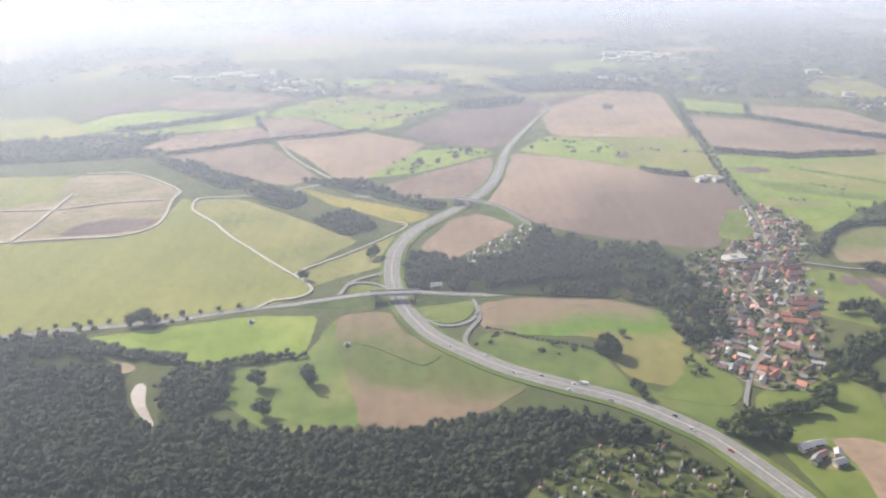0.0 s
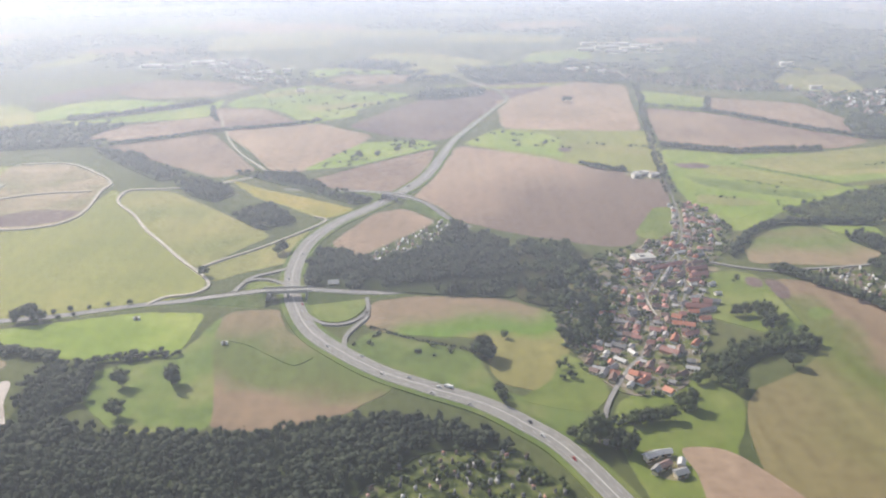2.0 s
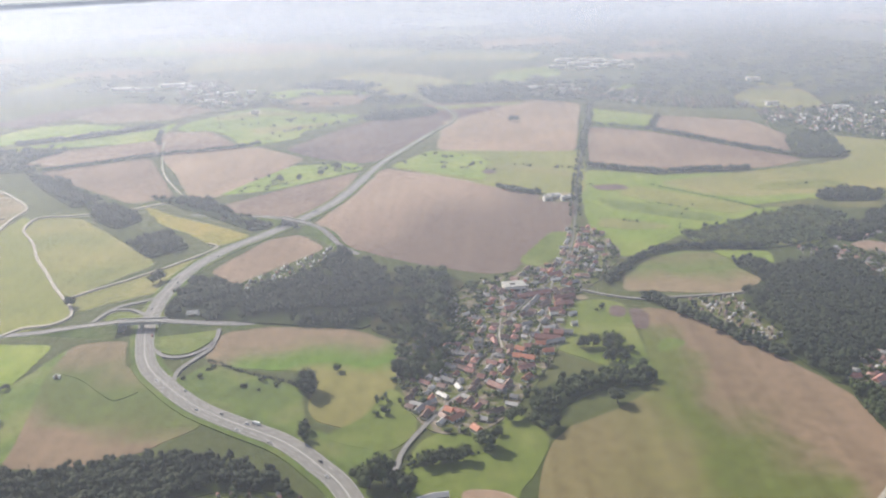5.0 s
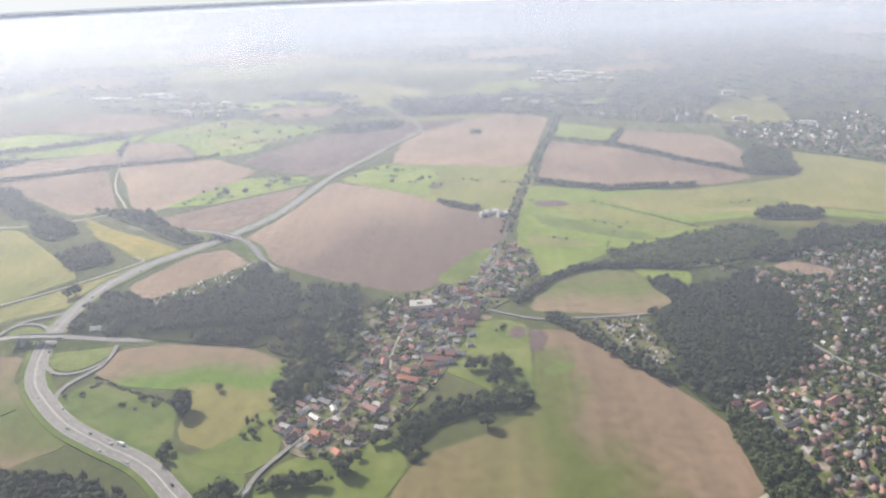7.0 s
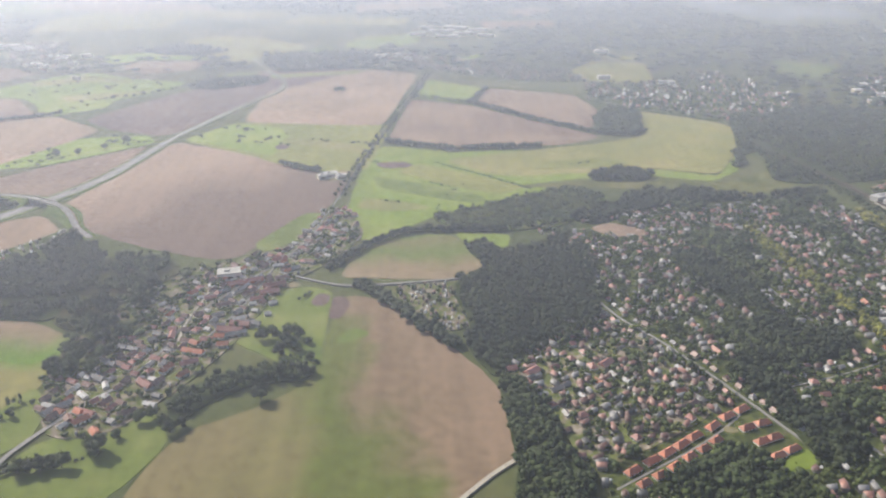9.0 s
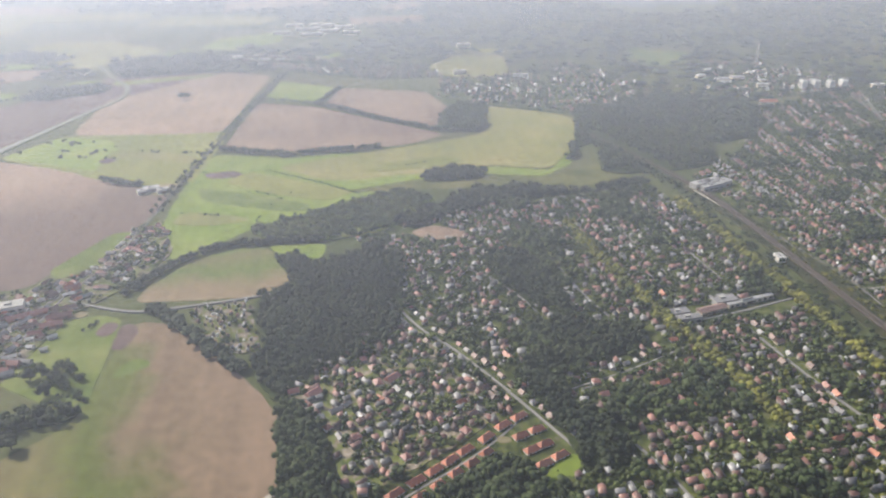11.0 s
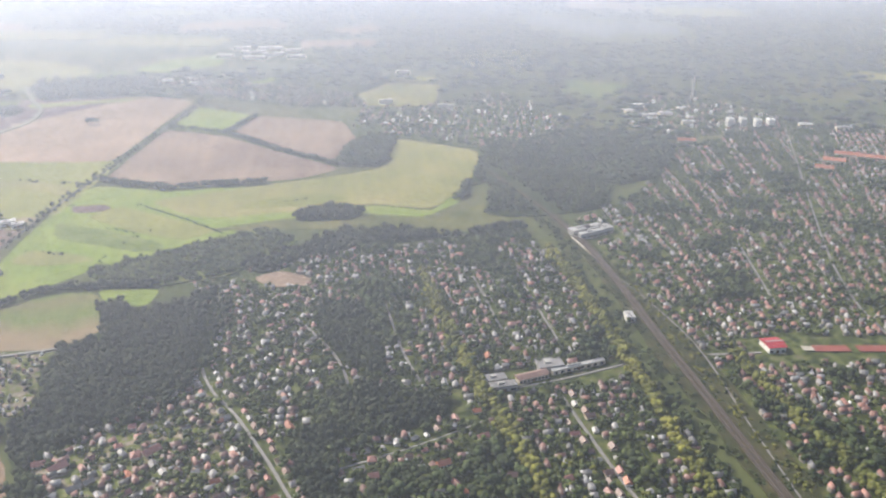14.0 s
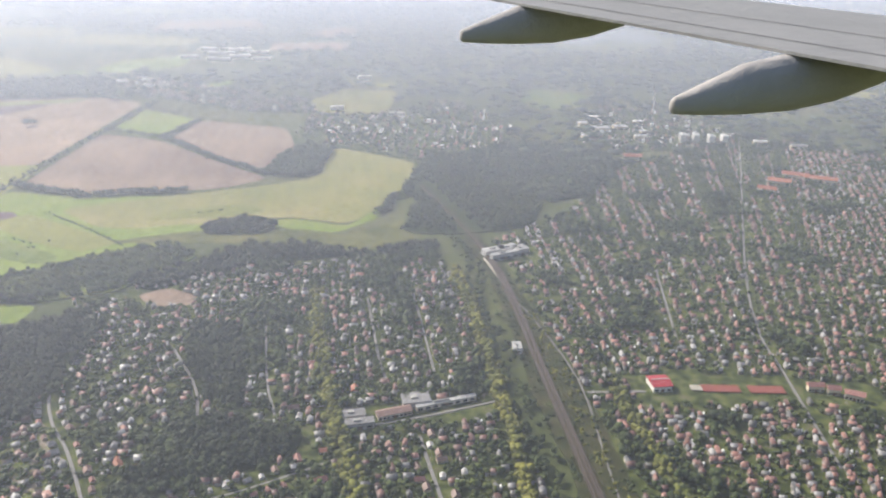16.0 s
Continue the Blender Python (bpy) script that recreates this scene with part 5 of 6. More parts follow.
# village: the larger buildings one by one
place(BARN, 15.0, [(204.6, 468.7, 21, 21), (223, 464, 13.5, 18), (221.5, 454.2, 11.4, 16), (211.8, 415.8, 11, -12), (207.8, 409.5, 14, -9), (178, 358, 9.5, -40)], "village barns", 0.62)
place(HOUSES[1], 6.2, [(220.4, 501.6, 9, 33), (216, 446, 7.9, 11), (197.6, 399.6, 6.2, 0), (194.2, 376.7, 8.4, 25), (188, 448.4, 6.3, 23), (177.7, 404.5, 6.9, -85)], "village houses", 0.66)
place(HOUSES[0], 7.0, [(193.3, 387.5, 11.3, -17), (207.1, 393.9, 5.6, 7), (184.2, 371.6, 7.2, 65), (193.8, 366, 5.6, 55), (175.9, 455.2, 5.4, 50), (154.9, 336.5, 4.4, -33), (158.3, 330.1, 7, 44), (167.9, 321, 4.6, -49), (191.9, 396.3, 5.3, -30)], "village houses", 0.66)
place(HOUSES[5], 6.6, [(152.5, 331.1, 4.6, -57), (177.1, 334.8, 7.8, 35), (226.3, 473.8, 8.8, 17), (197.8, 439, 7.8, 23), (209.5, 454.4, 9.3, 46), (186.4, 427.5, 4.9, 40)], "village houses", 0.62)
place(HOUSES[6], 8.0, [(172.1, 402.5, 12, 20), (217, 417.6, 11.2, -15), (211.3, 405.6, 11.5, 21), (145.6, 343, 5.8, 39), (200.8, 414.1, 5.6, 30), (197.2, 427.4, 6.1, 29), (194, 458, 6.6, 31), (231.7, 488.2, 6.9, 33)], "village houses", 0.6)
place(HOUSES[7], 5.2, [(220.4, 493.1, 6.2, 18), (225.4, 441.5, 4.8, 30), (214.1, 440.8, 4, 11), (225, 428.3, 3.6, 13), (217.1, 432.2, 3.6, -13), (209.7, 423.2, 6.3, 20), (159, 358.2, 4.9, -66), (151.2, 350.5, 6.3, -43), (139.2, 342.4, 6.6, -23), (171.7, 329.4, 3.6, -25), (180.2, 363, 3.9, -26), (180.6, 355, 4, 33), (184.7, 450.5, 9, 14), (185.2, 341.8, 6, -21), (206.2, 487.6, 4, 27), (161.7, 442.1, 4.3, 34)], "village houses", 0.6)
# then the small houses along the street and behind it
main = smooth_line([(146, 326), (160, 355), (175, 391), (183, 426), (202, 466), (222, 504), (236, 547), (246, 600)], 4.6)
for k in range(1, len(main) - 1):
    d = main[k + 1] - main[k - 1]
    d /= np.linalg.norm(d)
    for s in (-1, 1):
        for row in (4.4, 9.2, 14.5, 20.0, 26.0):
            if random.random() < {4.4: 0.9, 9.2: 0.8, 14.5: 0.6, 20.0: 0.45, 26.0: 0.3}[row]:
                x, y = main[k] + np.array((-d[1], d[0])) * s * (row + random.uniform(-1, 1)) + d * random.uniform(-1.5, 1.5)
                spot = np.array([(x, y)])
                if (inside(spot, VILLAGE)[0] or inside(spot, VILLAGE_NORTH)[0] or row < 9) and free(x, y, 4.2) and off_roads(x, y, -0.9):
                    build(choose(VILLAGE_MIX if y < 500 else TOWN_MIX), x, y, math.degrees(math.atan2(d[1], d[0])) + random.choice((0, 90)) + random.uniform(-8, 8), "village houses", random.uniform(0.5, 0.64), random.choice((1.0, 1.0, 1.2, 1.5)))

# town: the larger houses one by one
def town_lots(k, spots, low=0.52, high=0.66):
    for x, y in spots:
        build(HOUSES[k], x, y, random.choice((8, 98)) + random.uniform(-14, 14) + (18 if x < 480 else 0), "town houses", random.uniform(low, high), random.choice((1.0, 1.0, 1.3)))


town_lots(0, [(532, 340), (537.5, 321), (607.7, 317), (611, 292.4), (588, 287), (569, 291), (631.5, 296.7), (631, 282), (597, 276), (554, 377), (397, 351), (434, 342), (569.5, 426), (464, 377)])
town_lots(1, [(535, 327), (553, 356.5), (542.5, 372), (583, 322), (607, 324), (597.5, 312), (647.6, 297), (501, 336), (595.6, 352.5), (356.5, 364.6), (362.5, 353), (378, 365), (398, 340)])
town_lots(2, [(372, 334), (383.5, 324.6), (391, 387), (395.5, 379), (388, 373), (397, 365), (432, 321), (422, 330), (501, 347), (556.5, 351), (404, 308), (614, 277), (603, 284.5)])
town_lots(5, [(584, 279), (549.6, 281), (437, 332), (447, 351), (601.5, 323.5), (607, 365), (539, 412), (560, 327.6), (449, 344)])
town_lots(6, [(582, 308), (601, 305.5), (601, 299), (381, 350), (376, 346.5), (377, 327), (406, 358), (416, 382.6), (404, 371), (558, 308), (612, 284), (643, 347), (527, 322)], 0.45, 0.58)
town_lots(7, [(614.5, 310), (623, 309.6), (626, 289.5), (641, 303), (513, 358), (606, 354), (387, 341), (440, 363), (425, 350), (603, 376), (631, 332), (542, 405), (569.6, 359), (401, 386), (411, 352)], 0.5, 0.66)


# town streets, near ones first
def street(pts, side, every, group, mix, limit):
    line = smooth_line(pts, every)
    for k in range(len(line)):
        d = line[min(k + 1, len(line) - 1)] - line[max(k - 1, 0)]
        d /= np.linalg.norm(d)
        for s in (-1, 1):
            x, y = line[k] + np.array((-d[1], d[0])) * s * (side + random.uniform(-0.8, 1.6))
            if len(house_spots) < limit and not inside(np.array([(x, y)]), TERRACE_AREA)[0] and free(x, y, 4.4) and off_roads(x, y, 0.2) and random.random() < 0.88:
                build(choose(mix), x, y, math.degrees(math.atan2(d[1], d[0])) + random.choice((0, 0, 90)) + random.uniform(-5, 5), group, random.uniform(0.42, 0.58))


for pts in (LANES["town_street_one"][0][2:], LANES["town_street_eight"][0], LANES["town_street_nine"][0], LANES["town_street_ten"][0], LANES["town_street_two"][0], LANES["town_street_three"][0], LANES["town_street_four"][0], LANES["town_street_five"][0],
            [(406, 300), (385, 330), (400, 350), (420, 372)], [(380, 345), (396, 372), (415, 392)], [(425, 330), (432, 352), (440, 372)], [(540, 300), (548, 340), (560, 370)], [(575, 270), (580, 320), (588, 370)], [(630, 280), (628, 330), (630, 390)], [(655, 280), (656, 330)], [(520, 270), (530, 310), (545, 345)], [(690, 340), (697, 400)], [(560, 260), (566, 300)], [(595, 250), (640, 262)]):
    street(pts, 4.8, 6.6, "town houses", TOWN_MIX if pts[0][0] < 540 else RED_MIX, 430)

# the rest of the towns, too many to count
def box_house(x, y, turn, length, depth, eave, ridge):
    c, s = math.cos(turn), math.sin(turn)
    v = np.array([(-1, -1, 0), (1, -1, 0), (1, 1, 0), (-1, 1, 0), (-1, -1, 1), (1, -1, 1), (1, 1, 1), (-1, 1, 1)], float) * (length / 2, depth / 2, eave)
    r = np.array([(-1.06, -1.1, 1), (1.06, -1.1, 1), (1.06, 1.1, 1), (-1.06, 1.1, 1), (-1.06, 0, 0), (1.06, 0, 0)], float) * (length / 2, depth / 2, eave)
    r[4:, 2] = ridge
    v = np.concatenate((v, r))
    v[:, 0], v[:, 1] = v[:, 0] * c - v[:, 1] * s + x, v[:, 0] * s + v[:, 1] * c + y
    f = [(0, 1, 5), (0, 5, 4), (1, 2, 6), (1, 6, 5), (2, 3, 7), (2, 7, 6), (3, 0, 4), (3, 4, 7), (8, 9, 13), (8, 13, 12), (10, 11, 12), (10, 12, 13), (9, 10, 13), (11, 8, 12)]
    return v, np.array(f), [0] * 8 + [1] * 6


def many_houses(name, spots, label, size=1.0, pale=0.4, tall=1.0, mats=None):
    vs, fs, ms, n = [], [], [], 0
    for x, y, turn in spots:
        L = rng.uniform(1.6, 3.7) * size
        v, f, m = box_house(x, y, turn, L, rng.uniform(1.6, 2.4) * size, rng.uniform(1.5, 2.2) * tall, rng.uniform(2.5, 3.4) * tall)
        if rng.random() < pale:
            m = [0] * 8 + [2] * 6
        vs.append(v), fs.append(f + n), ms.extend(m)
        n += len(v)
    return tagged(triangle_soup(name, np.concatenate(vs), np.concatenate(fs), mats or [HOUSE_WALLS, MIXED_ROOF, PALE_ROOF], ms), label, "houses", kind="stuff")


spots = np.array(house_spots)


def clear_of_houses(pts, gap):
    ok = np.ones(len(pts), bool)
    for x, y in spots:
        ok &= (pts[:, 0] - x) ** 2 + (pts[:, 1] - y) ** 2 > gap * gap
    return pts[ok]


KEPT_OPEN = [TERRACE_AREA, [(433, 550), (452, 560), (477, 543), (469, 531), (446, 534)], [(714, 396), (800, 392), (845, 375), (845, 405), (745, 428), (714, 428)], [(555, 388), (640, 398), (640, 415), (555, 412)], [(660, 580), (710, 580), (710, 615), (660, 615)], [(525, 375), (550, 375), (550, 397), (525, 397)]]
WOOD_IN_TOWN = [[(467, 342), (464, 362), (478, 378), (482, 405), (497, 413), (517, 403), (546, 393), (539, 374), (508, 364), (487, 356), (483, 333), (498, 319), (511, 314), (504, 302), (491, 286), (476, 289), (474, 318)], [(478, 508), (508, 499), (514, 436), (514, 413), (498, 420), (487, 440), (476, 473)], [(410, 281), (427, 294), (440, 300), (451, 301), (456, 293), (456, 281), (470, 270), (477, 235), (425, 235), (404, 262)], [(352, 300), (350, 339), (361, 347), (370, 332), (372, 304), (382, 286), (376, 262), (369, 235), (340, 235)]]


def town_spots(poly, along, across, slant, keep):
    """House places in rows; slant is how far a row drifts sideways for each metre northwards."""
    q = np.array(poly, float)
    out = []
    for x0 in np.arange(q[:, 0].min() - 300, q[:, 0].max() + 100, across):
        ys = np.arange(q[:, 1].min(), q[:, 1].max(), along)
        for side in (-across * 0.26, across * 0.26):
            k = slant(x0)
            pts = np.c_[x0 + side + k * (ys - 450) + rng.normal(0, 0.7, len(ys)), ys + rng.normal(0, 0.9, len(ys))]
            pts = pts[inside(pts, poly) & (rng.random(len(ys)) < keep)]
            out += [(x, y, math.atan2(1, k) + rng.choice((0, math.pi / 2)) + rng.normal(0, 0.08)) for x, y in pts]
    out = np.array(out)
    out = out[np.array([noise.noise(Vector((x * 0.026, y * 0.026, 5.0))) for x, y, _ in out]) > -0.27]
    out = out[~inside(out[:, :2], DENSE) & ~inside(out[:, :2], DENSE_NORTH)]
    ok = np.ones(len(out), bool)
    for line, d in ALL_LINES:
        ok &= off_line(out[:, :2], line[::2]) > d + 0.4
    for hole in KEPT_OPEN + WOOD_IN_TOWN:
        ok &= ~inside(out[:, :2], hole)
    return clear_of_houses(out[ok], 4.2)


west = town_spots(TOWN_WEST, 5.8, 12.5, lambda x: 0.0, 0.62)
east = town_spots(TOWN_EAST, 5.0, 15.0, lambda x: float(np.clip((x - 700) / 320, 0, 0.5)), 0.78)
field("garden_plots", "village", DENSE, "lawns, beds and paths between closely set houses", lift=0.1)
closely = clear_of_houses(np.concatenate((scatter(DENSE, 5.6, 0.7), scatter(DENSE_NORTH, 5.6, 0.55))), 3.6)
west = np.concatenate((west, np.c_[closely, rng.normal(0.5, 0.25, len(closely)) + rng.choice((0, math.pi / 2), len(closely))]))
north = np.concatenate([town_spots(q, 7.0, 17.0, lambda x: 0.2, k) for q, k in ((TOWN_FAR, 0.4), (TOWN_HILL, 0.4), (TOWN_NORTH, 0.55), (TOWN_HAZE, 0.4))])
many_houses("town_houses", west, "closely set small houses with mixed roofs", 1.3, pale=0.4, tall=1.25)
many_houses("town_houses", east, "rows of houses with reddish and grey roofs", 1.12, pale=0.3, tall=1.25, mats=[HOUSE_WALLS, RED_MIXED_ROOF, PALE_ROOF])
many_houses("far_houses", north, "hazy far houses of a small town", 1.1, 0.3, 1.4)
far_glint = north[rng.random(len(north)) < 0.13] + np.array((3.0, -2.0, 0.0))
many_houses("far_sheds", far_glint, "bright white far houses and sheds", 1.1, 1.0, 1.7, [W_WHITE, W_WHITE, ROOFS["white"]])
huts = []
for poly, gap in ((ALLOTMENT_WEST, 4.5), (ALLOTMENT_EAST, 4.8), (GARDEN_SOUTH, 5.0), ([(-138, 702), (-78, 689), (-34, 642), (4, 613), (-14, 603), (-75, 653)], 9.0), ([(-307, 790), (-261, 774), (-177, 686), (-200, 675), (-252, 727)], 10.0), ([(395, 545), (437, 540), (432, 500), (412, 500)], 6.0), ([(400, 310), (430, 330), (455, 345), (440, 380), (400, 370)], 6.0), ([(430, 560), (480, 590), (520, 575), (440, 540)], 6.0)):
    huts += [(x, y, rng.uniform(0, math.pi)) for x, y in scatter(poly, gap, 0.7)]
many_houses("garden_huts", np.array(huts), "small pale garden huts among plots", 0.5, 0.5)
white_huts = [(x, y, rng.uniform(0, math.pi)) for poly in (ALLOTMENT_WEST, ALLOTMENT_EAST) for x, y in scatter(poly, 7.5, 0.6)]
many_houses("allotment_huts", np.array(white_huts), "white-roofed sheds and greenhouses on allotment plots", 0.5, 0.9, 0.75, [W_WHITE, W_WHITE, ROOFS["white"]])
sheds = np.concatenate([scatter(TOWN_WEST, 10.0, 0.4), scatter(TOWN_EAST, 11.0, 0.3), scatter(VILLAGE, 9.0, 0.5), scatter(VILLAGE_NORTH, 9.0, 0.5)])
sheds = np.array([(x, y, rng.uniform(0, math.pi)) for x, y in sheds])
for hole in KEPT_OPEN + WOOD_IN_TOWN:
    sheds = sheds[~inside(sheds[:, :2], hole)]
many_houses("garden_sheds", clear_of_houses(sheds, 4.5), "small pale sheds and garages between houses", 0.5, 0.8)

# white sheds added at random beside houses to imitate sun glints on roofs
glint = np.concatenate((west, east))
glint = glint[rng.random(len(glint)) < 0.14] + np.array((2.4, 0.6, 0.0))
many_houses("sheet_metal_sheds", glint, "small bright white sheds standing in for sun glints on roofs", 0.45, 0.0)
bpy.data.objects["sheet_metal_sheds"].data.materials[1] = ROOFS["white"]

town_roofs = np.concatenate((west, east))[:, :2]


def clear_of_town(pts, gap):
    ok = np.ones(len(pts), bool)
    for k in range(0, len(pts), 500):
        d = ((pts[k:k + 500, None] - town_roofs[None]) ** 2).sum(2).min(1)
        ok[k:k + 500] = d > gap * gap
    return pts[ok]


# garden trees
for poly, gap, mat, keep, name in ((TOWN_WEST, 3.6, "garden", 0.8, "garden_trees"), (TOWN_EAST, 4.4, "garden", 0.6, "garden_trees"), (VILLAGE, 4.4, "garden", 0.42, "garden_trees"), (VILLAGE_NORTH, 4.4, "garden", 0.5, "garden_trees"), ([(126, 366), (124, 405), (134, 440), (150, 470), (168, 490), (176, 470), (168, 430), (158, 400), (150, 372), (140, 345)], 5.4, "broad", 0.75, "village_edge_trees"), ([(108, 345), (120, 350), (135, 362), (140, 340), (125, 330)], 6.0, "broad", 0.6, "garden_trees"), (GARDEN_SOUTH, 5.5, "broad", 0.6, "garden_trees"), (ALLOTMENT_EAST, 6.0, "broad", 0.4, "garden_trees"), (TOWN_FAR, 8.0, "far", 0.6, "garden_trees"), (TOWN_HILL, 8.0, "far", 0.6, "garden_trees"), (TOWN_NORTH, 8.0, "far", 0.6, "garden_trees"), (TOWN_HAZE, 12.0, "far", 0.7, "garden_trees")):
    pts = scatter(poly, gap, keep)
    for hole in KEPT_OPEN:
        pts = pts[~inside(pts, hole)]
    pts = pts[~inside(pts, DENSE) | (rng.random(len(pts)) < 0.85)]
    pts = clear_of_town(clear_of_houses(pts, 2.9), 2.2)
    if name == "village_edge_trees":
        pts = pts[np.array([noise.noise(Vector((x * 0.06, y * 0.06, 2.0))) for x, y in pts]) > -0.22]
    trees_mesh(name, pts, LEAF[mat], "green garden trees and bushes between houses", (4.5, 8.5) if name == "village_edge_trees" else (2.6, 6.2) if mat == "garden" else (2.6, 6.0) if mat != "far" else (5, 9), (2.0, 5.4) if mat == "garden" else (2.0, 5.8), TOWN_CROWNS if mat != "far" else FAR_CROWNS)
grove = np.concatenate([scatter(TOWN_WEST, 5.4, 0.8), scatter(TOWN_EAST, 6.0, 0.7)])
grove = grove[~inside(grove, DENSE) & ~inside(grove, DENSE_NORTH)]
grove = grove[np.array([noise.noise(Vector((x * 0.026, y * 0.026, 5.0))) for x, y in grove]) < -0.27]
for hole in KEPT_OPEN:
    grove = grove[~inside(grove, hole)]
trees_mesh("town_grove", clear_of_town(clear_of_houses(grove, 3.6), 2.4), LEAF["broad"], "groves of larger trees between the houses", (4.5, 8.0), (4.5, 7.5))
yellow = clear_of_houses(scatter([(560, 230), (560, 330), (610, 345), (650, 320), (656, 230)], 9.0, 0.45), 4.0)
trees_mesh("yellowing_trees", yellow, LEAF["yellow"], "yellow-green garden trees", (3.0, 5.0), (3.0, 6.0))

# ---- larger buildings ----
def block(name, x, y, turn, length, depth, eave, roof, wall, label, ridge=None, bays=0, category="building"):
    """A larger building with wall, roof, parapet or ridge, and window bands."""
    root = new(name)
    root.matrix_world = pose(x, y, 0.1, 0, 0, turn)
    part("wall", box_bm(-length / 2, length / 2, -depth / 2, depth / 2, 0, eave), wall, root)
    if ridge:
        part("roof", gable(bmesh.new(), length, depth, eave, ridge, 0.5), roof, root)
    else:
        part("roof", box_bm(-length / 2 - 0.2, length / 2 + 0.2, -depth / 2 - 0.2, depth / 2 + 0.2, eave, eave + 0.35, bevel=0.05), roof, root)
        part("roof_unit", box_bm(-length * 0.2, length * 0.05, -depth * 0.15, depth * 0.2, eave + 0.35, eave + 1.2, bevel=0.04), CONCRETE, root)
    storeys = max(1, int(eave // 2.6))
    for s in (-1, 1):
        for fl in range(storeys):
            z = 0.9 + fl * 2.6
            for b in range(bays):
                cx = -length / 2 + (b + 0.5) * length / bays
                part("window", box_bm(cx - length / bays * 0.3, cx + length / bays * 0.3, s * depth / 2 - 0.06, s * depth / 2 + 0.06, z, z + 1.1), GLASS, root)
    part("door", box_bm(-0.7, 0.7, -depth / 2 - 0.07, -depth / 2 + 0.05, 0, 2.1), TIMBER, root)
    return tagged(root, label, category)


PALE, GREYR = ROOFS["pale"], ROOFS["grey"]
for k, (x, y) in enumerate(((957, 902), (972, 900), (987, 893), (1003, 893))):
    block("apartment_block", x, y, 80, 11, 6.5, 9.5, ROOFS["white"], W_WHITE, "white five-storey apartment block", bays=6, category="apartment block")["group"] = "apartment blocks"
for x, y, L, D, H in ((855, 925, 30, 12, 4), (878, 955, 26, 14, 5), (905, 965, 22, 16, 4), (912, 915, 20, 9, 5), (889, 1010, 18, 22, 4), (935, 985, 16, 8, 5), (865, 985, 14, 10, 4), (1040, 880, 20, 6, 6), (1075, 860, 24, 6, 6), (925, 940, 12, 8, 4)):
    block("factory_hall", x, y, rng.uniform(-15, 15), L * 0.75, D * 0.75, H, PALE if L > 21 else ROOFS["white"], W_CREAM, "pale low factory hall with a flat roof", bays=4)
for x, y, L, D, t in ((677, 598, 18, 7, 20), (688, 601, 15, 8, 20), (697, 599, 10, 9, 20), (683, 590, 22, 4, 20)):
    block("station_hall", x, y, t, L, D, 4.5, PALE, W_GREY, "pale flat-roofed hall beside the railway", bays=4)
red_hall = block("sports_hall", 730, 414, 0, 10, 10.5, 4.0, RED_METAL, W_WHITE, "sports hall with a bright red metal roof", ridge=5.2, bays=3, category="hall")
part("skylight", box_bm(-1.0, -0.4, -0.35, 0.35, 5.0, 5.4), PAINT_WHITE, red_hall, "white ridge strip")
part("skylight", box_bm(-5.0, 5.0, -0.3, 0.3, 5.12, 5.3), PAINT_WHITE, red_hall, "white roof strip")
for x, y, L in ((762, 408, 20), (786, 404.5, 19)):
    court = part("sports_court", box_bm(-L / 2, L / 2, -3.4, 3.4, 0, 0.25, bevel=0.05), COURT, None)
    court.matrix_world = pose(x, y, 1.1, 0, 0, -8)
    tagged(court, "red sports court beside the hall", "court", kind="structure")
lot = part("parking_lot", box_bm(-3, 3, -2.5, 2.5, 0, 0.25), GRAVEL, None)
lot.matrix_world = pose(749, 410, 1.1, 0, 0, -8)
tagged(lot, "pale paved yard beside the hall", "yard", kind="structure")
for x, y, L, D, t in ((812, 402, 8, 3.2, -8), (820, 398, 6, 3.4, -15), (828, 392, 9, 3.4, -30)):
    block("school", x, y, t, L, D, 4.0, ROOFS["red"], W_CREAM, "long school building with an orange-red roof", ridge=5.8, bays=5)
block("long_hall", 588, 402.5, 13, 17, 5.0, 3.2, ROOFS["brown"], W_CREAM, "long low hall with a reddish-brown roof", ridge=4.4, bays=8)
block("long_shed", 615, 409, 13, 32, 2.6, 2.8, PALE, W_CREAM, "long narrow shed with a pale roof", bays=8)
for x, y, L, D in ((568, 402, 12, 6), (571, 395, 14, 5), (600, 412, 14, 9)):
    block("market_hall", x, y, 5, L, D, 3.6, GREYR, W_GREY, "flat grey-roofed market hall", bays=3)
for x, y, L, t in ((872, 834, 18, -10), (1012, 760, 24, -30), (1030, 746, 30, -30), (985, 742, 20, -30), (960, 720, 16, -30)):
    block("long_house", x, y, t, L, 6, 4.5, ROOFS["orange"], W_CREAM, "long building with an orange-red roof in the town", ridge=7.0, bays=5)
block("goods_shed", 663, 459, -5, 5, 8, 3.4, PALE, W_WHITE, "white goods shed beside the railway", bays=2)
block("village_hall", 192, 480, 12, 14, 9, 4.0, CONCRETE, W_WHITE, "wide hall with a pale flat roof", bays=4)
for x, y, L, D in ((236, 678, 12, 6), (246, 672, 9, 5), (230, 672, 7, 5)):
    block("yard_building", x, y, 20, L, D, 3.4, PALE, W_WHITE, "pale building of a builder's yard", bays=2)
block("roadside_house", -8, 447, 7, 6, 4, 2.2, PALE, W_WHITE, "white house among trees beside the road", ridge=3.9, bays=2)
for x, y in ((404, 366), (366, 360)):
    block("farmstead", x, y, 40, 7, 4, 3.0, ROOFS["red"], W_CREAM, "farmhouse with a red roof at the wood's edge", ridge=4.8, bays=3)
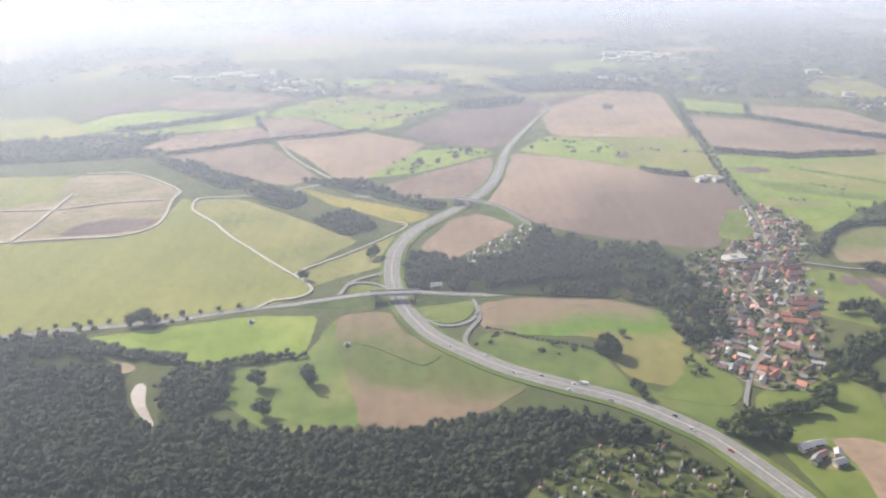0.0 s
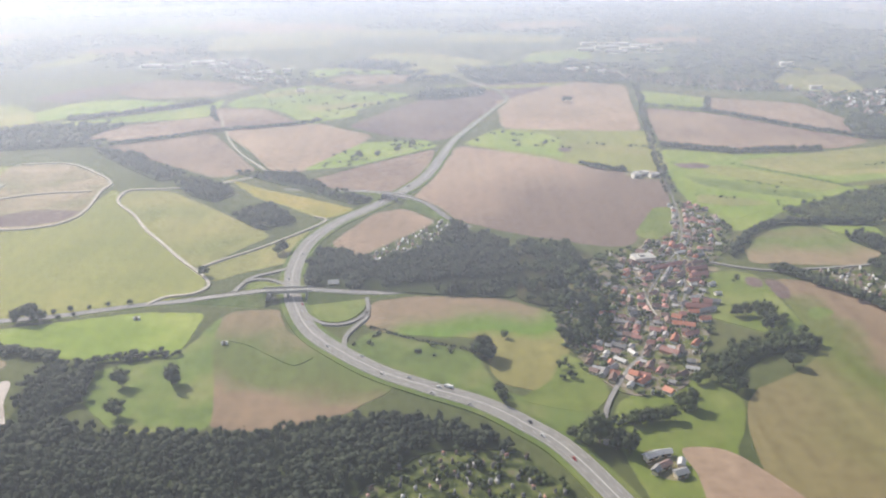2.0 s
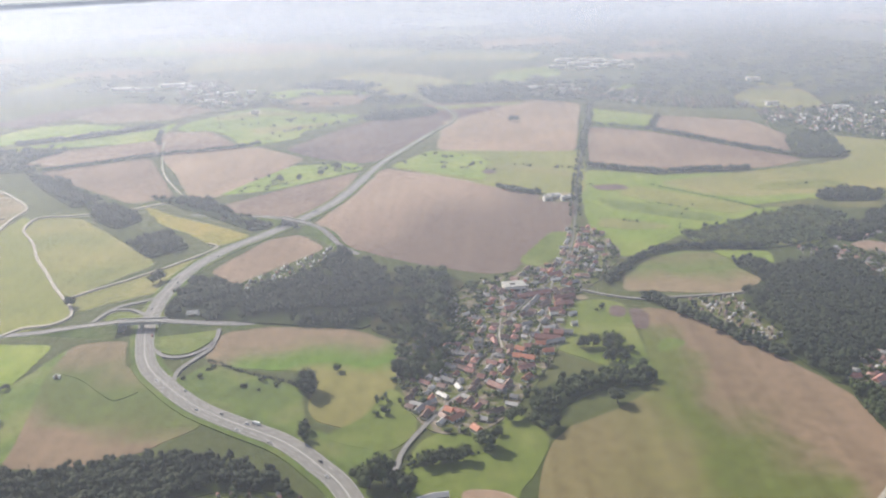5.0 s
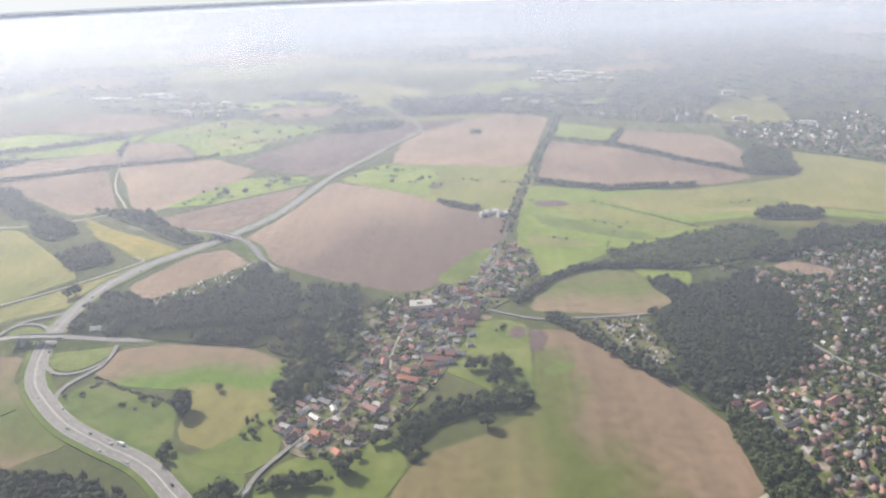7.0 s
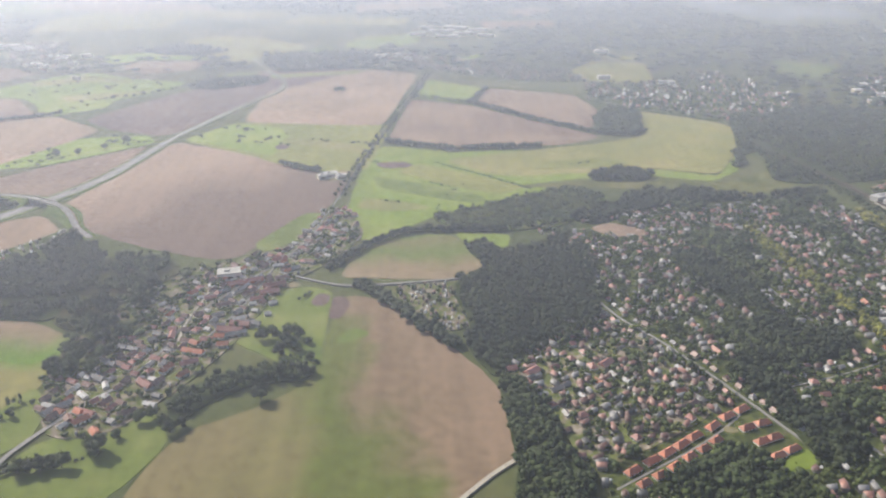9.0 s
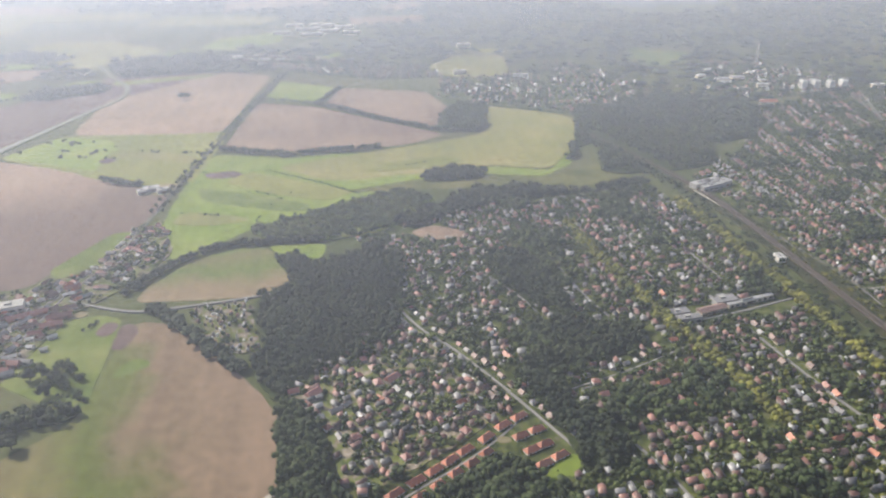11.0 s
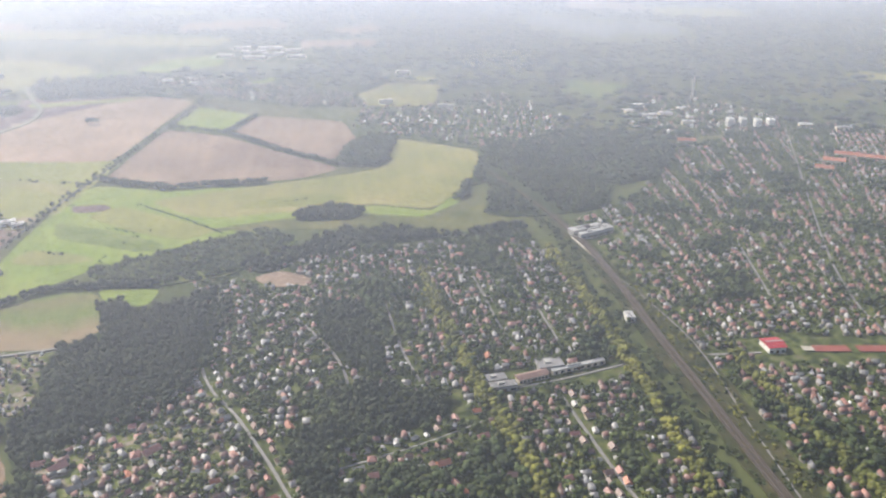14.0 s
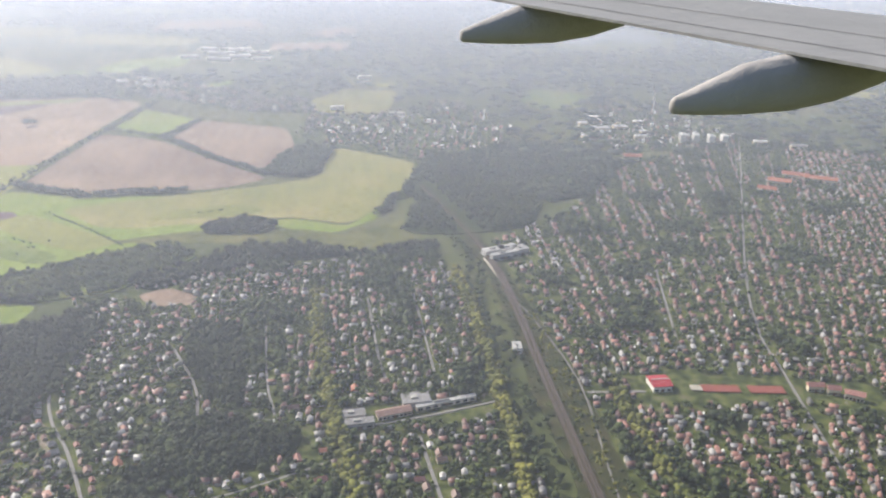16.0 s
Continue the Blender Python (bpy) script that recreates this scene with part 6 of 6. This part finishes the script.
for x, y, L, D in ((317, 1491, 60, 26), (363, 1530, 90, 30), (369, 1466, 80, 26), (400, 1500, 70, 30), (338, 1580, 60, 30), (391, 1574, 90, 34), (430, 1540, 70, 26), (440, 1470, 60, 22), (-453, 1360, 70, 30), (-410, 1350, 60, 26), (-374, 1392, 80, 34), (-335, 1356, 60, 26), (-249, 1213, 34, 16), (-232, 1197, 24, 14), (-237, 1277, 30, 20), (-205, 1291, 28, 20), (20, 2020, 70, 24), (120, 1980, 60, 22), (610, 1290, 40, 14), (-150, 1110, 20, 10), (566, 1080, 34, 14), (640, 1040, 40, 12), (258, 1262, 30, 16), (300, 1235, 26, 14)):
    block("far_hall", x, y, rng.uniform(-12, 12), L * 0.5, D * 0.45, 5, ROOFS["white"], W_WHITE, "pale far industrial hall", bays=0)
stack_bm = bmesh.new()
bmesh.ops.create_cone(stack_bm, cap_ends=True, segments=20, radius1=1.6, radius2=1.0, depth=29, matrix=Matrix.Translation((0, 0, 14.5)))
bmesh.ops.create_cone(stack_bm, cap_ends=True, segments=20, radius1=1.2, radius2=1.2, depth=1.0, matrix=Matrix.Translation((0, 0, 28.2)))
stack = part("chimney_stack", stack_bm, CONCRETE, None)
stack.matrix_world = pose(985, 1060, 0)
tagged(stack, "tall pale concrete chimney stack", "chimney")

# ---- cars ----
CAR_PAINTS = [surface("car_paint_" + n, c, c, 1.0, 0.3, 0, 0.05, 0.5) for n, c in (("white", (0.8, 0.8, 0.8)), ("silver", (0.5, 0.5, 0.52)), ("dark", (0.04, 0.045, 0.06)), ("red", (0.4, 0.04, 0.03)))]
RUBBER = surface("tyre_rubber", (0.02, 0.02, 0.02), (0.035, 0.035, 0.035), 3.0, 0.9)


def car_proto(paint, label, length=2.5, high=0.95):
    root = new("car")
    w = length * 0.2
    part("body", box_bm(-length / 2, length / 2, -w, w, 0.2, high * 0.58, bevel=0.1), paint, root)
    cab = bmesh.new()
    c = [(-length * 0.36, -w * 0.92, high * 0.58), (length * 0.24, -w * 0.92, high * 0.58), (length * 0.1, -w * 0.75, high), (-length * 0.26, -w * 0.75, high)]
    v = [cab.verts.new(p) for p in c] + [cab.verts.new((x, -y, z)) for x, y, z in c]
    for f in ((0, 1, 2, 3), (7, 6, 5, 4), (1, 5, 6, 2), (4, 0, 3, 7), (3, 2, 6, 7)):
        cab.faces.new([v[i] for i in f])
    part("cabin", cab, GLASS, root, "dark glazed cabin")
    part("roof", box_bm(-length * 0.25, length * 0.09, -w * 0.74, w * 0.74, high, high + 0.04), paint, root)
    for x in (-length * 0.3, length * 0.3):
        for y in (-w, w):
            bm = bmesh.new()
            bmesh.ops.create_cone(bm, cap_ends=True, segments=14, radius1=0.22, radius2=0.22, depth=0.16, matrix=Matrix.Translation((x, y, 0.22)) @ Matrix.Rotation(radians(90), 4, "X"))
            wheel = part("wheel", bm, RUBBER, root)
            rim = bmesh.new()
            bmesh.ops.create_cone(rim, cap_ends=True, segments=10, radius1=0.13, radius2=0.13, depth=0.18, matrix=Matrix.Translation((x, y, 0.22)) @ Matrix.Rotation(radians(90), 4, "X"))
            part("rim", rim, STEEL, wheel, "metal rim")
    return tagged(root, label, "car")


def truck_proto():
    root = new("truck")
    part("cargo_box", box_bm(-4.0, 1.8, -0.85, 0.85, 0.6, 2.7, bevel=0.05), CAR_PAINTS[0], root)
    part("cab", box_bm(2.0, 3.6, -0.8, 0.8, 0.4, 2.1, bevel=0.12), CAR_PAINTS[1], root)
    part("chassis", box_bm(-4.0, 3.5, -0.4, 0.4, 0.35, 0.6), RUBBER, root)
    for x in (-3.2, -2.4, 2.7):
        for y in (-0.75, 0.75):
            bm = bmesh.new()
            bmesh.ops.create_cone(bm, cap_ends=True, segments=14, radius1=0.36, radius2=0.36, depth=0.25, matrix=Matrix.Translation((x, y, 0.36)) @ Matrix.Rotation(radians(90), 4, "X"))
            part("wheel", bm, RUBBER, root)
    return tagged(root, "white box truck driving on the highway", "truck")


CARS = [car_proto(m, f"{n} car driving on the highway") for m, n in zip(CAR_PAINTS, ("white", "silver", "dark", "red"))]
first_car = [True] * 4
highway_along = np.r_[0, np.cumsum(np.linalg.norm(np.diff(highway_line, axis=0), axis=1))]
for k, (x, y) in enumerate(((16, 351), (32, 342), (44, 332), (59, 322), (97, 294), (108, 288), (-25, 416), (7, 372), (61, 328), (80, 317), (45, 693), (38, 645), (-17, 546), (117, 271), (38, 657), (54, 761), (-35, 497), (30, 648), (66, 810), (-36, 455))):
    i = int(np.argmin(np.linalg.norm(highway_line - np.array((x, y)), axis=1)))
    i = min(max(i, 1), len(highway_line) - 2)
    d = highway_line[i + 1] - highway_line[i - 1]
    d /= np.linalg.norm(d)
    s = 1 if k % 2 else -1
    at = highway_line[i] + np.array((-d[1], d[0])) * s * (2.0 if k % 3 else 4.2)
    m = pose(*at, road_level + 0.03, 0, 0, math.degrees(math.atan2(d[1], d[0])) + (180 if s > 0 else 0))
    c = (0, 0, 1, 0, 2, 0, 3)[k % 7]
    if first_car[c]:
        first_car[c] = False
        CARS[c].matrix_basis = m
        CARS[c]["group"] = "cars on the highway"
    else:
        copy_thing(CARS[c], m)["group"] = "cars on the highway"
truck = truck_proto()
i = int(np.argmin(np.linalg.norm(highway_line - np.array((64, 322)), axis=1)))
d = highway_line[i + 1] - highway_line[i - 1]
truck.scale = (0.6, 0.6, 0.6)
truck.matrix_basis = pose(*(highway_line[i] + np.array((d[1], -d[0])) / np.linalg.norm(d) * 4.0), road_level + 0.03, 0, 0, math.degrees(math.atan2(d[1], d[0]))) @ Matrix.Diagonal((0.6, 0.6, 0.6, 1))
for x, y, L, D, t, roof in ((148, 272, 6, 3, 25, "pale"), (154, 274, 5, 2.6, 10, "pale"), (152, 266, 5, 2.6, 30, "brown"), (159, 267, 4, 2.4, 70, "pale"), (157, 261, 5, 3, 20, "pale"), (148, 263, 4, 2.4, 50, "grey")):
    block("farm_building", x, y, t, L, D, 2.4, ROOFS[roof], W_CREAM, "small farm building round a sandy yard", ridge=3.6, bays=2)
for s in (-1, 1):
    rail = part("bridge_railing", box_bm(-5.0, 5.0, -0.12, 0.12, 0.0, 0.9, bevel=0.03), PAINT_WHITE, None)
    rail.matrix_world = pose(133.2 + s * 1.75, 292, road_level - 0.1, 0, 0, 80)
    tagged(rail, "white railing of a small road bridge", "railing")
white_huts = ((-115, 402), (-56, 372))
for x, y in white_huts:
    block("field_hut", x, y, 10, 3.2, 1.5, 1.3, PALE, W_WHITE, "small white hut in a meadow", bays=0)

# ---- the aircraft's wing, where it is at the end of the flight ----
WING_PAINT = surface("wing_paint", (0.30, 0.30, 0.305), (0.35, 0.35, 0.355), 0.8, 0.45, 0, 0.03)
# lighter than the wing tone to make up for shade on the fairings
FAIRING_SHADE_LIFT = surface("fairing_shade_lift", (0.46, 0.44, 0.43), (0.54, 0.52, 0.51), 1.2, 0.5, 0, 0.03)
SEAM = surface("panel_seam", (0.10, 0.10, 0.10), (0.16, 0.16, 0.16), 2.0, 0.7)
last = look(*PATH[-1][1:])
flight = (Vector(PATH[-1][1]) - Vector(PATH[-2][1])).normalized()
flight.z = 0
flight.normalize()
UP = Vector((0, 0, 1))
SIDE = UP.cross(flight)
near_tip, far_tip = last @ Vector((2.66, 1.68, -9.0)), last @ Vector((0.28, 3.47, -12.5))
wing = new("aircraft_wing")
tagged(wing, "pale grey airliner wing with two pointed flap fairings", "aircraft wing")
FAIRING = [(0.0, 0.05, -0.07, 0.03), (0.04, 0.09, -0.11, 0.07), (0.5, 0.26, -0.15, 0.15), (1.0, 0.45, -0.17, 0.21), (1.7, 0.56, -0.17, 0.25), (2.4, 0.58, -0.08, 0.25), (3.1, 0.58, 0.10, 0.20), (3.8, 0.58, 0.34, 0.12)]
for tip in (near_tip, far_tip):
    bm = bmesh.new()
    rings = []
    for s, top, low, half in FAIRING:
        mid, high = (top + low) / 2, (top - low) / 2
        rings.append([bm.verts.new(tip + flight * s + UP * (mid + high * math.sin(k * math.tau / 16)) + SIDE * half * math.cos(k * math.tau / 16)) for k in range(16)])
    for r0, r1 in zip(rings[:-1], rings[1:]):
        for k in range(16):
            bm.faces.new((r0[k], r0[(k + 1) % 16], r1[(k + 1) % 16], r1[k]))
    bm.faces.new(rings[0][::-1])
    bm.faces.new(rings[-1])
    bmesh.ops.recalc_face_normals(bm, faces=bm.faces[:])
    ob = part("flap_fairing", bm, FAIRING_SHADE_LIFT, wing)
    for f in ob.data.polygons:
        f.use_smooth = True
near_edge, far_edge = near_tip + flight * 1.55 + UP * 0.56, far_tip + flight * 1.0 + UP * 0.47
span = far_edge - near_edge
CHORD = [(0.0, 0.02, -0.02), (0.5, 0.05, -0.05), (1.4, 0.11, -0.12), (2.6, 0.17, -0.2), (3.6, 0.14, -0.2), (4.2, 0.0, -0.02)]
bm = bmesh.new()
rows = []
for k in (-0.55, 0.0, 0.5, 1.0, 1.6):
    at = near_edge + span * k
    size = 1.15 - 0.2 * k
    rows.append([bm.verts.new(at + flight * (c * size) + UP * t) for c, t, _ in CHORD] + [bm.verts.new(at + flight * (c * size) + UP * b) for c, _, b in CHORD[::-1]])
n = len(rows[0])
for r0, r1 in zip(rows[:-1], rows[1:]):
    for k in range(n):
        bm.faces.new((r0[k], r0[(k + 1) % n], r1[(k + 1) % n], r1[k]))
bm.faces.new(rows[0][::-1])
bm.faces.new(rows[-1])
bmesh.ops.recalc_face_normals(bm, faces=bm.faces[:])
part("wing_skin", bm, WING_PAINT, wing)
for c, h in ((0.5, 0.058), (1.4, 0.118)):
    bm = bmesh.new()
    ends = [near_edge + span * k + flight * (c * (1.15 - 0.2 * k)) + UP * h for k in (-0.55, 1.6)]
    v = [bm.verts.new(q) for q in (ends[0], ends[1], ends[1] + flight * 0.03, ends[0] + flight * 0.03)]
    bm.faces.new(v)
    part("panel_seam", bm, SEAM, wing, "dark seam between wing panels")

# ---- haze imitated by thin see-through sheets, each further out than the last, and the distance ----
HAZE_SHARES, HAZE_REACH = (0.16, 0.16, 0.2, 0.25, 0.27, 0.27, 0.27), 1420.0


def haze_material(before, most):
    """One sheet's share of an imitated haze that thickens with distance, after the layers before it."""
    m, nodes, links, p = material("haze_sheet", 0.75, 0.3, 0)
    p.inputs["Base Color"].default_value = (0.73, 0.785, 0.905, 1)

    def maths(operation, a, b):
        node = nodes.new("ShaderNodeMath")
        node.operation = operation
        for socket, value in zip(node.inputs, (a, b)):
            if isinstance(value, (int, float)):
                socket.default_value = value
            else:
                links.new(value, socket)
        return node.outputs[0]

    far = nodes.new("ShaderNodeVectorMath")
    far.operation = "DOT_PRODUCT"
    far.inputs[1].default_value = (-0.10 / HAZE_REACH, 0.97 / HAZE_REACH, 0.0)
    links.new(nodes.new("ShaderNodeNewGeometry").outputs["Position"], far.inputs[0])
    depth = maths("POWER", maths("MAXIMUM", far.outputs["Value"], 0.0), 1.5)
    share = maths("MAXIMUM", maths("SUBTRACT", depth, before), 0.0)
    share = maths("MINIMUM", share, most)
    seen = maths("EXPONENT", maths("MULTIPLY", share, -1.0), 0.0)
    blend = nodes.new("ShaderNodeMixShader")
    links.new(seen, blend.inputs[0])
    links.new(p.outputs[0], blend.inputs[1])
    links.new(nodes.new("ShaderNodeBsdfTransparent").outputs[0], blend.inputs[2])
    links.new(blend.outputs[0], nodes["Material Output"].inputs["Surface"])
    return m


# flat sheets stand in for haze; opacity set by place, no shadow cast
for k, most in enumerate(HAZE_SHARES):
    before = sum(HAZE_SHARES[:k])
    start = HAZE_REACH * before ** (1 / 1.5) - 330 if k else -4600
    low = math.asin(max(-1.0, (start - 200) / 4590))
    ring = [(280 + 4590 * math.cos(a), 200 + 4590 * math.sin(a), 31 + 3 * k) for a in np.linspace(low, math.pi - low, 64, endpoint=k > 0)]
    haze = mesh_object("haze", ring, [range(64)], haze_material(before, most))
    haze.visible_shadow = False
    tagged(haze, "flat see-through sheet imitating bright summer haze over the land", "haze", kind="structure")

# glowing wall stands in for the hazy sky, stronger on the sunward left
far_mat, nodes, links, p = material("horizon_glow", 1.0, 0, 0)
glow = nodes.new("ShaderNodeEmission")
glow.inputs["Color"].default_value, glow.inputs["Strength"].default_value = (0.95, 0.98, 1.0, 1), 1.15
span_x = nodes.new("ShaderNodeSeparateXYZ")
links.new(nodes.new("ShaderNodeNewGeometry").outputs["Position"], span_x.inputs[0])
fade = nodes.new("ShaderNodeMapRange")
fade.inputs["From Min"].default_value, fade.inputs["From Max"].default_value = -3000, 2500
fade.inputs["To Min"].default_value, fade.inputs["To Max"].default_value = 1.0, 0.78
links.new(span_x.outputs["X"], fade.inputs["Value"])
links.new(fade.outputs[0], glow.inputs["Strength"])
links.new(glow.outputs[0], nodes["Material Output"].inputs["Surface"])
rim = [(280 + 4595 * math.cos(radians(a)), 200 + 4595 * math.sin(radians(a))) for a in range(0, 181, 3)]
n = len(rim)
tagged(mesh_object("backdrop", [(x, y, -5) for x, y in rim] + [(x, y, 640) for x, y in rim], [(i, i + 1, n + i + 1, n + i) for i in range(n - 1)], far_mat), "glowing white wall standing in for the hazy sky", "sky", kind="structure")
